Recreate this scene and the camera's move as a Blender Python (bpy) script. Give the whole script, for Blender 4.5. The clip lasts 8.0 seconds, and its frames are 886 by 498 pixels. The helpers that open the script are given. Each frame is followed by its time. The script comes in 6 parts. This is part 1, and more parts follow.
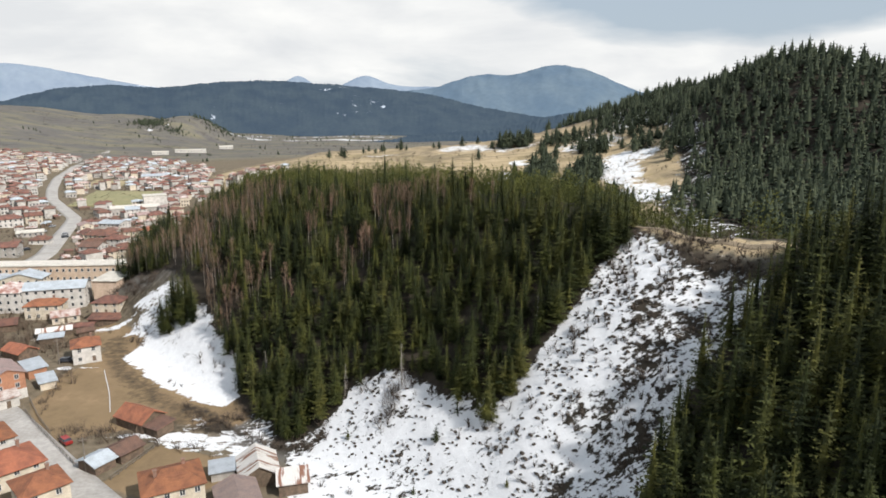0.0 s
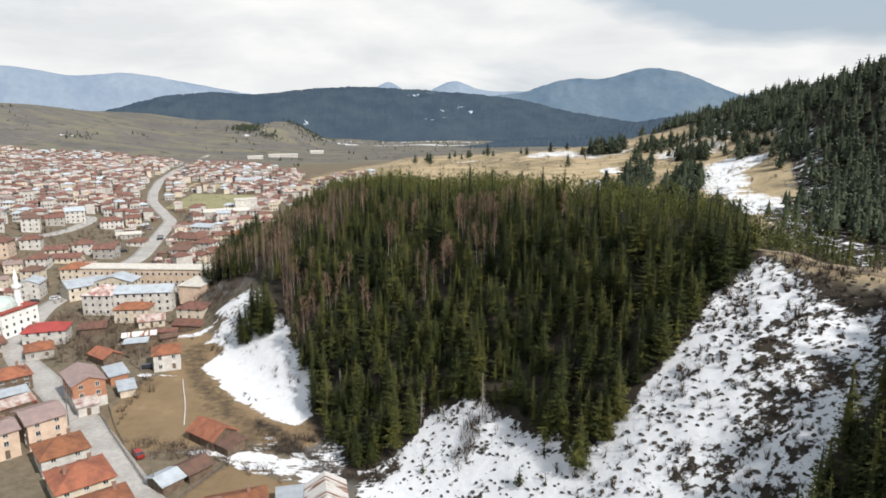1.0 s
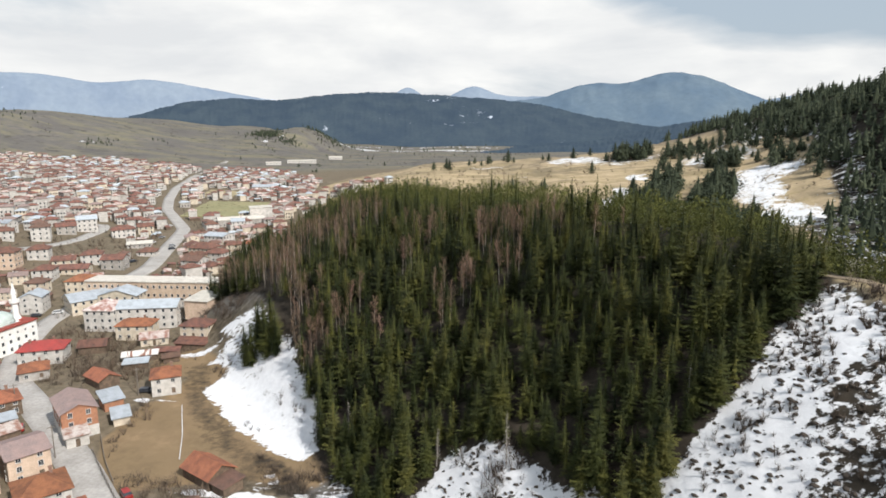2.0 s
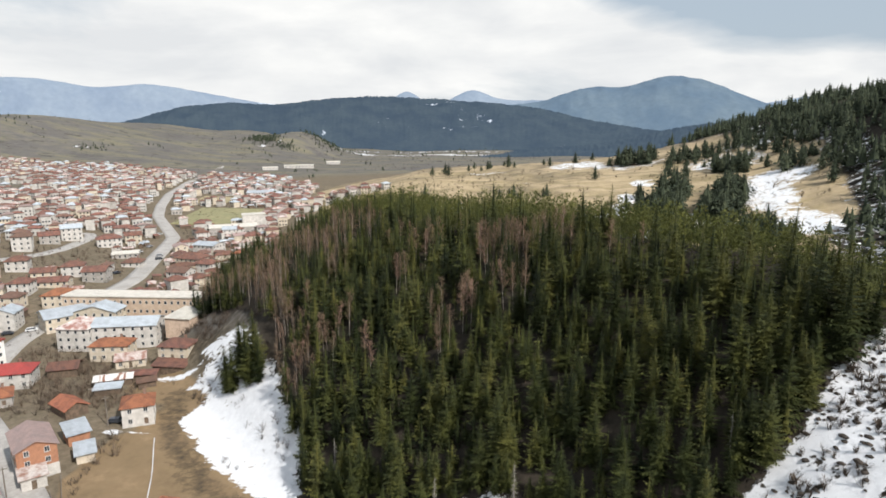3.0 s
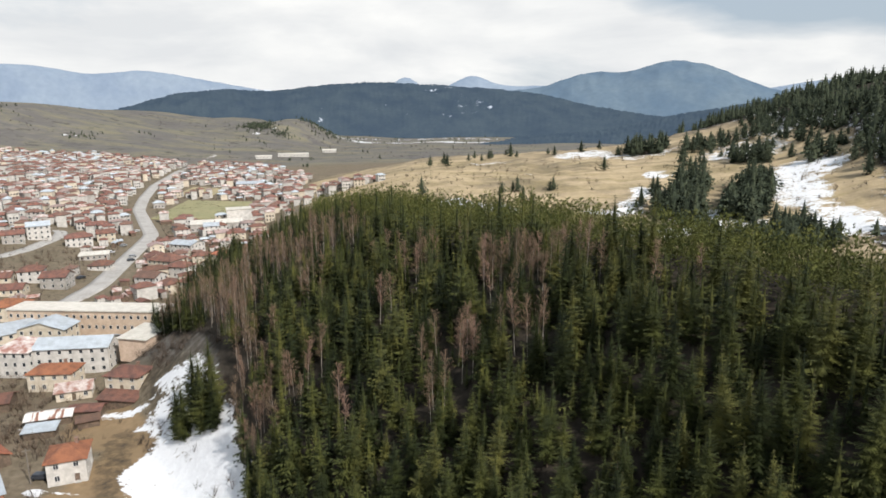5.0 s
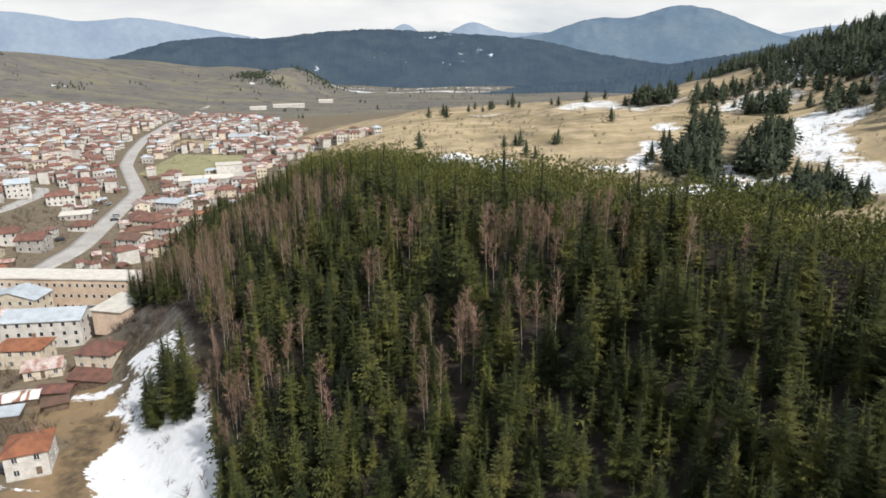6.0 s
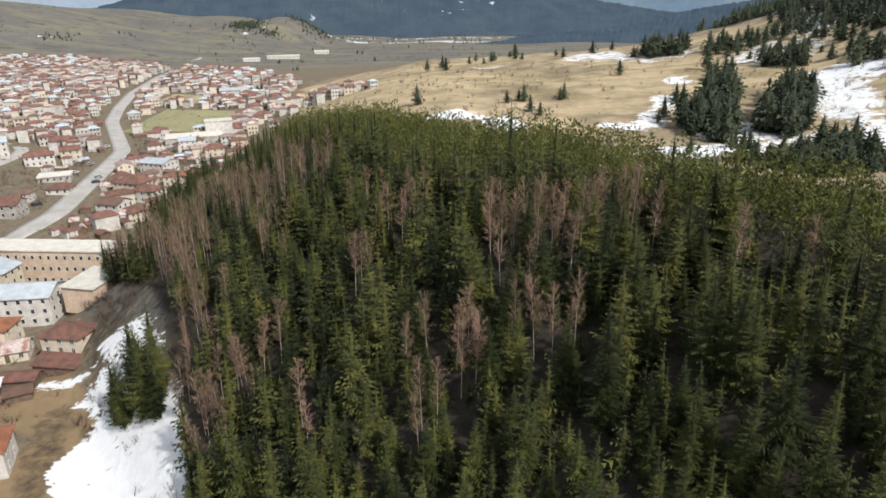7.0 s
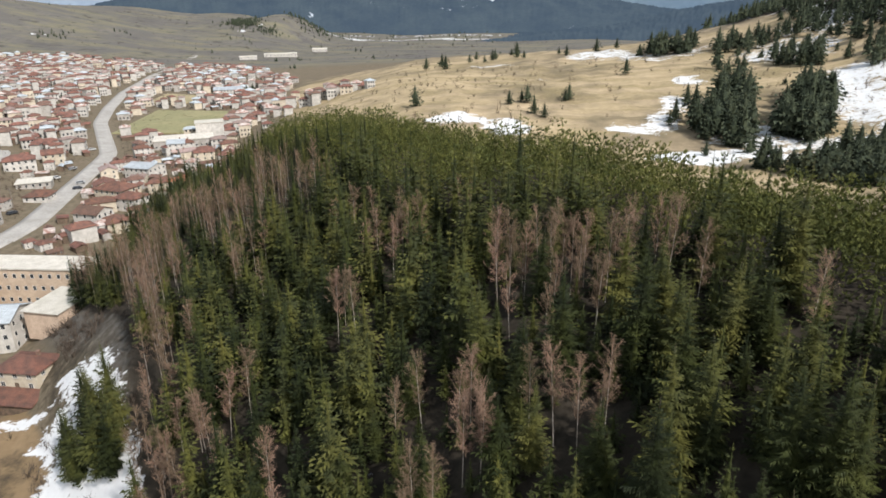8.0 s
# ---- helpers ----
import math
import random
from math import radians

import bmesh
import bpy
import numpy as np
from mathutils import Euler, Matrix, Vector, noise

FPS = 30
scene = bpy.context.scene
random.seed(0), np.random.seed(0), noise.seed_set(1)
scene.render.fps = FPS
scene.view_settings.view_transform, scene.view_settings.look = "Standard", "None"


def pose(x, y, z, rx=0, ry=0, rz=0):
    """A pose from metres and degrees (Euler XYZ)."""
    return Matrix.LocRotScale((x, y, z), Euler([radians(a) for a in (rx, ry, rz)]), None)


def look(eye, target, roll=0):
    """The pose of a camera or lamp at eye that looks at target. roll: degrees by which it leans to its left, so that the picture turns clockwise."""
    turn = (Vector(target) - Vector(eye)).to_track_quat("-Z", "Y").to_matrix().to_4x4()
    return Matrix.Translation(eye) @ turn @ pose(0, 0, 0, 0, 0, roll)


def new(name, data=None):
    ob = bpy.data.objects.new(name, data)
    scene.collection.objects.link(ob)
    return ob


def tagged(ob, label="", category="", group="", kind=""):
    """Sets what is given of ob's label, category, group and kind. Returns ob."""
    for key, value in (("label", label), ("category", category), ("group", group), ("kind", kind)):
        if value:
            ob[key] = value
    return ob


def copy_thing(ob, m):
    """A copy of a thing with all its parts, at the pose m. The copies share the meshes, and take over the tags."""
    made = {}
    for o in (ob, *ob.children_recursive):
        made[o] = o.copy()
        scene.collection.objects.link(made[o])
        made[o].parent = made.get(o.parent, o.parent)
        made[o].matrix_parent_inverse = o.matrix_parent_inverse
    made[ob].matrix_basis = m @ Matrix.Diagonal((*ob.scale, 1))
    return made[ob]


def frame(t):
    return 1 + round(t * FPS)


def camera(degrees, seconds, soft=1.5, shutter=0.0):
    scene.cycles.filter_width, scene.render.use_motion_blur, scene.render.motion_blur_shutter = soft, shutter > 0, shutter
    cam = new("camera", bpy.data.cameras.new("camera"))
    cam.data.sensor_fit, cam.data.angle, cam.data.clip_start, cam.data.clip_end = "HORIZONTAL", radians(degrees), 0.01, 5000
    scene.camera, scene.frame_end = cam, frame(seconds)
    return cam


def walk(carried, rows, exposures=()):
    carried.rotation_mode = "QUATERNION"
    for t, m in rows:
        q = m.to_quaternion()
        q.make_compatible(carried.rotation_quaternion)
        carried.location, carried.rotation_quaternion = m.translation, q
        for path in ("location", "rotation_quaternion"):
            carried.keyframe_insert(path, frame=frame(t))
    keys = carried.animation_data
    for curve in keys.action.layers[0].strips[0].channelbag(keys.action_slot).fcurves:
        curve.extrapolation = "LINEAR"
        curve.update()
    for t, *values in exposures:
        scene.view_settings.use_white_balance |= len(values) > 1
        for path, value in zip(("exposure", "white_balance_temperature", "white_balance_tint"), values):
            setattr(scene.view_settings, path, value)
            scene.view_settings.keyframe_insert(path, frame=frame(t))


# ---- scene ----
cam = camera(67.9, 8.0, soft=1.7)
METRES, EYE, TILT, LEAN, TURN = 130.0, 78.0, -12.0, 0.0, 0.0
ROWS = [
    (0.0, 0.0, 0.0, 0.0, 0.0, 0.0, 0.0),
    (0.5, -0.0023, 0.0488, 0.0111, 3.99, 0.19, -0.74),
    (1.0, -0.0068, 0.1032, 0.0232, 7.33, 0.33, -1.34),
    (1.5, -0.0141, 0.1627, 0.0364, 8.93, 0.52, -1.6),
    (3.0, -0.0395, 0.3471, 0.0775, 8.95, 1.07, -1.4),
    (3.5, -0.0472, 0.4115, 0.0922, 8.95, 1.22, -1.35),
    (4.0, -0.0548, 0.4735, 0.1064, 8.96, 1.36, -1.3),
    (5.5, -0.0786, 0.6566, 0.1497, 8.95, -1.93, -1.13),
    (6.0, -0.0859, 0.721, 0.1638, 8.97, -4.35, -1.05),
    (6.5, -0.0939, 0.7834, 0.1768, 8.97, -6.68, -0.98),
    (7.0, -0.1026, 0.8451, 0.1898, 8.98, -8.41, -0.91),
    (7.5, -0.111, 0.906, 0.202, 9.0, -8.54, -0.88),
    (8.0, -0.1198, 0.969, 0.2148, 8.99, -8.64, -0.86),
]
walk(cam, [(t, pose(0, 0, EYE, TILT, LEAN, TURN) @ pose(METRES * x, METRES * y, METRES * z, 90 + pitch, roll, yaw)) for t, x, y, z, yaw, pitch, roll in ROWS])

# ---- light ----
SUN_FROM = Vector((0.64, -0.50, 0.78)).normalized()
sun = new("sun", bpy.data.lights.new("sun", "SUN"))
sun.data.energy, sun.data.angle, sun.data.color = 4.3, radians(2.0), (1.0, 0.965, 0.92)
sun.matrix_world = look(SUN_FROM * 1000, (0, 0, 0))
scene.view_settings.exposure = 0.27

world = bpy.data.worlds.new("sky")
scene.world = world
world.use_nodes = True


def node(tree, kind, **settings):
    n = tree.nodes.new(kind)
    for key, value in settings.items():
        if key == "operation":
            n.operation = value
        elif key == "blend":
            n.blend_type = value
        elif key == "data":
            n.data_type = value
        else:
            n.inputs[key].default_value = value
    return n


GAP = Vector((0.36, 0.90, 0.62)).normalized()  # a thinner place in the clouds


def build_sky():
    t = world.node_tree
    t.nodes.clear()
    out, bg = t.nodes.new("ShaderNodeOutputWorld"), t.nodes.new("ShaderNodeBackground")
    sky = t.nodes.new("ShaderNodeTexSky")
    sky.sky_type, sky.sun_disc = "NISHITA", False
    sky.sun_elevation = math.asin(SUN_FROM.z)
    sky.sun_rotation = math.atan2(SUN_FROM.x, SUN_FROM.y)
    sky.air_density, sky.dust_density = 1.2, 2.0
    dim = node(t, "ShaderNodeVectorMath", operation="SCALE")
    dim.inputs["Scale"].default_value = 0.10
    t.links.new(sky.outputs[0], dim.inputs[0])
    where = t.nodes.new("ShaderNodeTexCoord")
    flat = t.nodes.new("ShaderNodeMapping")
    flat.inputs["Scale"].default_value = (1.0, 1.0, 3.4)
    flat.inputs["Location"].default_value = (2.7, -0.8, 0.3)
    t.links.new(where.outputs["Generated"], flat.inputs[0])
    big = node(t, "ShaderNodeTexNoise", Scale=1.5, Detail=7.0, Roughness=0.55, Distortion=0.3)
    t.links.new(flat.outputs[0], big.inputs["Vector"])
    cover = t.nodes.new("ShaderNodeValToRGB")
    cover.color_ramp.elements[0].position, cover.color_ramp.elements[1].position = 0.34, 0.50
    gap = node(t, "ShaderNodeVectorMath", operation="DOT_PRODUCT")
    gap.inputs[1].default_value = GAP
    tall = node(t, "ShaderNodeVectorMath", operation="MULTIPLY")
    tall.inputs[1].default_value = (1.0, 1.0, 2.2)
    unit = node(t, "ShaderNodeVectorMath", operation="NORMALIZE")
    t.links.new(where.outputs["Generated"], tall.inputs[0])
    t.links.new(tall.outputs[0], unit.inputs[0])
    t.links.new(unit.outputs[0], gap.inputs[0])
    thin = node(t, "ShaderNodeMapRange")
    thin.inputs["From Min"].default_value, thin.inputs["From Max"].default_value = 0.92, 0.965
    thin.inputs["To Min"].default_value, thin.inputs["To Max"].default_value = 0.0, 0.46
    t.links.new(gap.outputs["Value"], thin.inputs["Value"])
    less = node(t, "ShaderNodeMath", operation="SUBTRACT")
    t.links.new(big.outputs[0], less.inputs[0])
    t.links.new(thin.outputs[0], less.inputs[1])
    axes = t.nodes.new("ShaderNodeSeparateXYZ")
    t.links.new(where.outputs["Generated"], axes.inputs[0])
    high = node(t, "ShaderNodeMapRange")
    high.interpolation_type = "SMOOTHSTEP"
    high.inputs["From Min"].default_value, high.inputs["From Max"].default_value = 0.19, 0.52
    high.inputs["To Min"].default_value, high.inputs["To Max"].default_value = 0.0, 0.22
    t.links.new(axes.outputs["Z"], high.inputs["Value"])
    open_sky = node(t, "ShaderNodeMath", operation="SUBTRACT")
    t.links.new(less.outputs[0], open_sky.inputs[0])
    t.links.new(high.outputs[0], open_sky.inputs[1])
    t.links.new(open_sky.outputs[0], cover.inputs[0])
    fine = node(t, "ShaderNodeTexNoise", Scale=3.0, Detail=6.0, Roughness=0.55, Distortion=0.2)
    t.links.new(flat.outputs[0], fine.inputs["Vector"])
    shade = t.nodes.new("ShaderNodeValToRGB")
    shade.color_ramp.elements[0].position, shade.color_ramp.elements[1].position = 0.38, 0.62
    shade.color_ramp.elements[0].color = (0.86, 0.88, 0.90, 1)
    shade.color_ramp.elements[1].color = (1.10, 1.10, 1.08, 1)
    t.links.new(fine.outputs[0], shade.inputs[0])
    grey = node(t, "ShaderNodeMix", data="RGBA", Factor=0.8)
    t.links.new(dim.outputs[0], grey.inputs[6])
    grey.inputs[7].default_value = (0.56, 0.66, 0.77, 1)
    mix = node(t, "ShaderNodeMix", data="RGBA")
    t.links.new(cover.outputs[0], mix.inputs[0])
    t.links.new(grey.outputs[2], mix.inputs[6])
    t.links.new(shade.outputs[0], mix.inputs[7])
    t.links.new(mix.outputs[2], bg.inputs[0])
    bg.inputs[1].default_value = 0.76
    t.links.new(bg.outputs[0], out.inputs[0])


build_sky()

# ---- materials ----


def material(name, base, other=None, scale=1.0, detail=4.0, rough=0.85, bump_scale=0.0, bump_size=1.0, random_tint=0.0, tint_attr=False, spec=0.3, low=0.38, high=0.62, metal=0.0):
    """A noise-mottled material: two colours mixed at one scale, a finer grain over it, and a bump."""
    m = bpy.data.materials.new(name)
    m.use_nodes = True
    t = m.node_tree
    b = t.nodes["Principled BSDF"]
    b.inputs["Roughness"].default_value = rough
    b.inputs["Specular IOR Level"].default_value = spec
    b.inputs["Metallic"].default_value = metal
    where = t.nodes.new("ShaderNodeTexCoord")
    n1 = node(t, "ShaderNodeTexNoise", Scale=scale, Detail=detail, Roughness=0.6)
    t.links.new(where.outputs["Object"], n1.inputs["Vector"])
    ramp1 = t.nodes.new("ShaderNodeValToRGB")
    ramp1.color_ramp.elements[0].position, ramp1.color_ramp.elements[1].position = low, high
    ramp1.color_ramp.elements[0].color = (*base, 1)
    ramp1.color_ramp.elements[1].color = (*(other or [c * 0.75 for c in base]), 1)
    t.links.new(n1.outputs[0], ramp1.inputs[0])
    n2 = node(t, "ShaderNodeTexNoise", Scale=scale * 9, Detail=3.0)
    t.links.new(where.outputs["Object"], n2.inputs["Vector"])
    grain = node(t, "ShaderNodeMapRange")
    grain.inputs["From Min"].default_value, grain.inputs["From Max"].default_value = 0.25, 0.75
    grain.inputs["To Min"].default_value, grain.inputs["To Max"].default_value = 0.82, 1.15
    t.links.new(n2.outputs[0], grain.inputs["Value"])
    mul = node(t, "ShaderNodeVectorMath", operation="SCALE")
    t.links.new(ramp1.outputs[0], mul.inputs[0])
    t.links.new(grain.outputs[0], mul.inputs["Scale"])
    last = mul.outputs[0]
    if random_tint or tint_attr:
        info = t.nodes.new("ShaderNodeObjectInfo")
        value = info.outputs["Random"]
        if tint_attr:
            at = t.nodes.new("ShaderNodeAttribute")
            at.attribute_name = "tint"
            add = node(t, "ShaderNodeMath", operation="ADD")
            t.links.new(value, add.inputs[0])
            t.links.new(at.outputs["Fac"], add.inputs[1])
            wrap = node(t, "ShaderNodeMath", operation="FRACT")
            t.links.new(add.outputs[0], wrap.inputs[0])
            value = wrap.outputs[0]
        hsv = t.nodes.new("ShaderNodeHueSaturation")
        val = node(t, "ShaderNodeMapRange")
        val.inputs["To Min"].default_value, val.inputs["To Max"].default_value = 1 - random_tint, 1 + random_tint
        t.links.new(value, val.inputs["Value"])
        t.links.new(val.outputs[0], hsv.inputs["Value"])
        hue = node(t, "ShaderNodeMapRange")
        hue.inputs["To Min"].default_value, hue.inputs["To Max"].default_value = 0.5 + 0.05 * random_tint, 0.5 - 0.05 * random_tint
        t.links.new(value, hue.inputs["Value"])
        t.links.new(hue.outputs[0], hsv.inputs["Hue"])
        t.links.new(last, hsv.inputs["Color"])
        last = hsv.outputs[0]
    t.links.new(last, b.inputs["Base Color"])
    if bump_scale:
        bp = t.nodes.new("ShaderNodeBump")
        bp.inputs["Strength"].default_value, bp.inputs["Distance"].default_value = bump_scale, bump_size
        t.links.new(n2.outputs[0], bp.inputs["Height"])
        t.links.new(bp.outputs[0], b.inputs["Normal"])
    return m


NEEDLES = material("spruce_needles", (0.066, 0.072, 0.018), (0.025, 0.032, 0.012), 0.3, random_tint=0.6, tint_attr=True, rough=0.7, spec=0.2)
# distance haze mixed into the needle colour: bluer than the near spruces
NEEDLES_HAZED = material("hazed_spruce_needles", (0.062, 0.074, 0.042), (0.036, 0.047, 0.032), 0.5, random_tint=0.35, tint_attr=True, rough=0.8, spec=0.15)
PINE = material("pine_needles", (0.132, 0.138, 0.036), (0.060, 0.070, 0.020), 0.5, random_tint=0.3, tint_attr=True, rough=0.7, spec=0.2)
TWIGS = material("bare_birch_twigs", (0.235, 0.155, 0.105), (0.170, 0.115, 0.080), 0.5, random_tint=0.25, tint_attr=True, rough=0.8, spec=0.15)
BARK = material("spruce_bark", (0.10, 0.075, 0.055), (0.06, 0.045, 0.035), 3.0, rough=0.95)
BIRCH_BARK = material("birch_bark", (0.46, 0.41, 0.36), (0.22, 0.18, 0.15), 2.2, rough=0.9)
SCRUB = material("bare_scrub", (0.10, 0.075, 0.055), (0.065, 0.05, 0.04), 0.7, rough=0.95)
PLASTER = {
    "white": material("white_plaster", (0.58, 0.55, 0.51), (0.44, 0.415, 0.38), 0.5, random_tint=0.06),
    "cream": material("cream_plaster", (0.60, 0.53, 0.42), (0.48, 0.41, 0.32), 0.5, random_tint=0.06),
    "peach": material("peach_plaster", (0.58, 0.45, 0.34), (0.48, 0.36, 0.27), 0.5, random_tint=0.06),
    "grey": material("grey_render", (0.42, 0.39, 0.36), (0.30, 0.28, 0.25), 0.5, random_tint=0.08),
    "brick": material("bare_brick_wall", (0.42, 0.20, 0.12), (0.33, 0.16, 0.10), 0.9, random_tint=0.08),
    "wood": material("weathered_boards", (0.17, 0.12, 0.085), (0.10, 0.075, 0.055), 1.2, random_tint=0.1, rough=0.95),
}


def roof_material(name, base, other, wave=7.0, streak=None):
    m = material(name, base, other, 0.45, random_tint=0.12, rough=0.85, **({"low": 0.53, "high": 0.60} if streak else {}))
    t = m.node_tree
    if streak:
        mottle = next(n for n in t.nodes if n.bl_idname == "ShaderNodeTexNoise")
        along = t.nodes.new("ShaderNodeMapping")
        along.inputs["Scale"].default_value = streak
        t.links.new(mottle.inputs["Vector"].links[0].from_socket, along.inputs[0])
        t.links.new(along.outputs[0], mottle.inputs["Vector"])
    where = t.nodes.new("ShaderNodeTexCoord")
    w = node(t, "ShaderNodeTexWave", Scale=wave, Distortion=0.6)
    w.bands_direction = "X"
    t.links.new(where.outputs["Object"], w.inputs["Vector"])
    bp = t.nodes.new("ShaderNodeBump")
    bp.inputs["Strength"].default_value, bp.inputs["Distance"].default_value = 0.7, 0.06
    t.links.new(w.outputs["Fac"], bp.inputs["Height"])
    t.links.new(bp.outputs[0], t.nodes["Principled BSDF"].inputs["Normal"])
    return m


ROOFS = {
    "orange": roof_material("orange_roof_tiles", (0.42, 0.165, 0.088), (0.27, 0.112, 0.068)),
    "rust": roof_material("old_rust_red_tiles", (0.235, 0.112, 0.080), (0.135, 0.078, 0.062)),
    "red": roof_material("red_roof_tiles", (0.42, 0.085, 0.065), (0.33, 0.08, 0.065)),
    "brown": roof_material("dark_brown_roof", (0.20, 0.115, 0.085), (0.14, 0.09, 0.07)),
    "pink": roof_material("faded_pink_sheet_roof", (0.36, 0.26, 0.23), (0.28, 0.215, 0.20), 4.0),
    "metal": roof_material("grey_blue_metal_roof", (0.48, 0.52, 0.56), (0.38, 0.41, 0.44), 3.0),
    "pale": roof_material("pale_cream_sheet_roof", (0.66, 0.62, 0.55), (0.56, 0.52, 0.45), 3.0),
    "striped": roof_material("white_tin_roof_with_rust_stripes", (0.72, 0.68, 0.64), (0.27, 0.135, 0.09), 3.0, (2.2, 0.30, 0.30)),
    "patchy": roof_material("patchy_weathered_tin_roof", (0.66, 0.60, 0.56), (0.33, 0.17, 0.13), 3.0),
}
GLASS = material("dark_window_glass", (0.03, 0.035, 0.045), (0.05, 0.055, 0.06), 0.8, rough=0.12, spec=0.6)
FRAME = material("white_window_frame", (0.72, 0.70, 0.66), None, 2.0)
CONCRETE = material("grey_concrete", (0.42, 0.40, 0.37), (0.32, 0.30, 0.28), 0.6, bump_scale=0.3, bump_size=0.05)
ASPHALT = material("dusty_asphalt", (0.41, 0.385, 0.36), (0.33, 0.31, 0.285), 0.12, detail=8, bump_scale=0.2, bump_size=0.02)
DRY_TURF = material("dry_field_grass", (0.36, 0.29, 0.17), (0.28, 0.24, 0.14), 0.05)
TRACK_DIRT = material("pale_dirt", (0.285, 0.225, 0.155), (0.20, 0.155, 0.105), 0.4)
PITCH = material("sports_turf", (0.285, 0.255, 0.135), (0.225, 0.215, 0.11), 0.05)
SNOW = material("old_snow", (0.64, 0.65, 0.67), (0.50, 0.50, 0.51), 0.5, bump_scale=0.3, bump_size=0.1)
STONE = material("dark_rubble", (0.085, 0.068, 0.055), (0.05, 0.042, 0.035), 1.0, rough=0.95)


def ground_material():
    """Soil, dry grass, forest litter and snow, blended by the ground's cover and broken up by noise."""
    m = bpy.data.materials.new("ground_cover")
    m.use_nodes = True
    t = m.node_tree
    b = t.nodes["Principled BSDF"]
    b.inputs["Roughness"].default_value, b.inputs["Specular IOR Level"].default_value = 0.95, 0.1
    where = t.nodes.new("ShaderNodeTexCoord")

    def noise_of(scale, detail=6.0, rough=0.6, stretch=None):
        n = node(t, "ShaderNodeTexNoise", Scale=scale, Detail=detail, Roughness=rough)
        if stretch:
            mp = t.nodes.new("ShaderNodeMapping")
            mp.inputs["Rotation"].default_value, mp.inputs["Scale"].default_value = stretch
            t.links.new(where.outputs["Object"], mp.inputs[0])
            t.links.new(mp.outputs[0], n.inputs["Vector"])
        else:
            t.links.new(where.outputs["Object"], n.inputs["Vector"])
        return n.outputs[0]

    def two(fac, a, c, low=0.35, high=0.65):
        r = t.nodes.new("ShaderNodeValToRGB")
        r.color_ramp.elements[0].position, r.color_ramp.elements[1].position = low, high
        r.color_ramp.elements[0].color, r.color_ramp.elements[1].color = (*a, 1), (*c, 1)
        t.links.new(fac, r.inputs[0])
        return r.outputs[0]

    def attr(name):
        a = t.nodes.new("ShaderNodeAttribute")
        a.attribute_name = name
        return a.outputs["Fac"]

    def mixed(fac, a, c):
        x = node(t, "ShaderNodeMix", data="RGBA")
        t.links.new(fac, x.inputs[0])
        t.links.new(a, x.inputs[6])
        t.links.new(c, x.inputs[7])
        return x.outputs[2]

    def broken(cover, n, width=0.08):
        """1 where cover beats the noise, with a narrow soft border."""
        s = node(t, "ShaderNodeMath", operation="SUBTRACT")
        t.links.new(cover, s.inputs[0])
        t.links.new(n, s.inputs[1])
        r = node(t, "ShaderNodeMapRange")
        r.inputs["From Min"].default_value, r.inputs["From Max"].default_value = -width, width
        t.links.new(s.outputs[0], r.inputs["Value"])
        return r.outputs[0]

    big, mid, small = noise_of(0.011, 8), noise_of(0.06, 8), noise_of(0.45, 8, 0.65)
    earth = mixed(mid, two(small, (0.165, 0.124, 0.088), (0.235, 0.186, 0.136)), two(small, (0.085, 0.078, 0.050), (0.150, 0.126, 0.088)))
    scrub = mixed(two(big, (0, 0, 0), (1, 1, 1), 0.40, 0.60), two(mid, (0.142, 0.130, 0.120), (0.098, 0.092, 0.086)), two(mid, (0.112, 0.107, 0.100), (0.172, 0.154, 0.132)))
    pasture = noise_of(0.016, 9, 0.68, ((0, 0, -0.35), (0.5, 1.6, 1.0)))
    scrub = mixed(two(pasture, (0, 0, 0), (1, 1, 1), 0.47, 0.62), scrub, two(small, (0.158, 0.148, 0.098), (0.205, 0.182, 0.130)))
    scrub = mixed(two(noise_of(0.034, 9, 0.72), (0, 0, 0), (1, 1, 1), 0.56, 0.64), scrub, two(small, (0.066, 0.064, 0.052), (0.092, 0.084, 0.066)))
    strip = noise_of(0.05, 6, 0.6, ((0, 0, 0.25), (0.35, 2.2, 1.0)))
    dry = mixed(two(strip, (0, 0, 0), (1, 1, 1), 0.40, 0.62), two(small, (0.50, 0.390, 0.255), (0.41, 0.315, 0.200)), two(small, (0.37, 0.290, 0.170), (0.28, 0.222, 0.122)))
    dry = mixed(two(noise_of(0.020, 8, 0.62), (0, 0, 0), (1, 1, 1), 0.50, 0.66), dry, two(small, (0.27, 0.215, 0.115), (0.19, 0.150, 0.090)))
    soil = mixed(two(mid, (0, 0, 0), (1, 1, 1), 0.40, 0.60), two(small, (0.275, 0.195, 0.115), (0.210, 0.146, 0.086)), two(small, (0.180, 0.128, 0.076), (0.225, 0.160, 0.092)))
    litter = two(small, (0.055, 0.045, 0.034), (0.028, 0.024, 0.019))
    snow = two(small, (0.74, 0.745, 0.755), (0.63, 0.632, 0.645), 0.3, 0.7)
    colour = mixed(broken(attr("scrub"), mid, 0.25), earth, scrub)
    colour = mixed(broken(attr("dry"), mid, 0.2), colour, dry)
    colour = mixed(broken(attr("soil"), mid, 0.12), colour, soil)
    colour = mixed(broken(attr("litter"), small, 0.2), colour, litter)
    lumps = node(t, "ShaderNodeMix", data="FLOAT", Factor=0.45)
    t.links.new(noise_of(0.42, 9, 0.75), lumps.inputs[2])
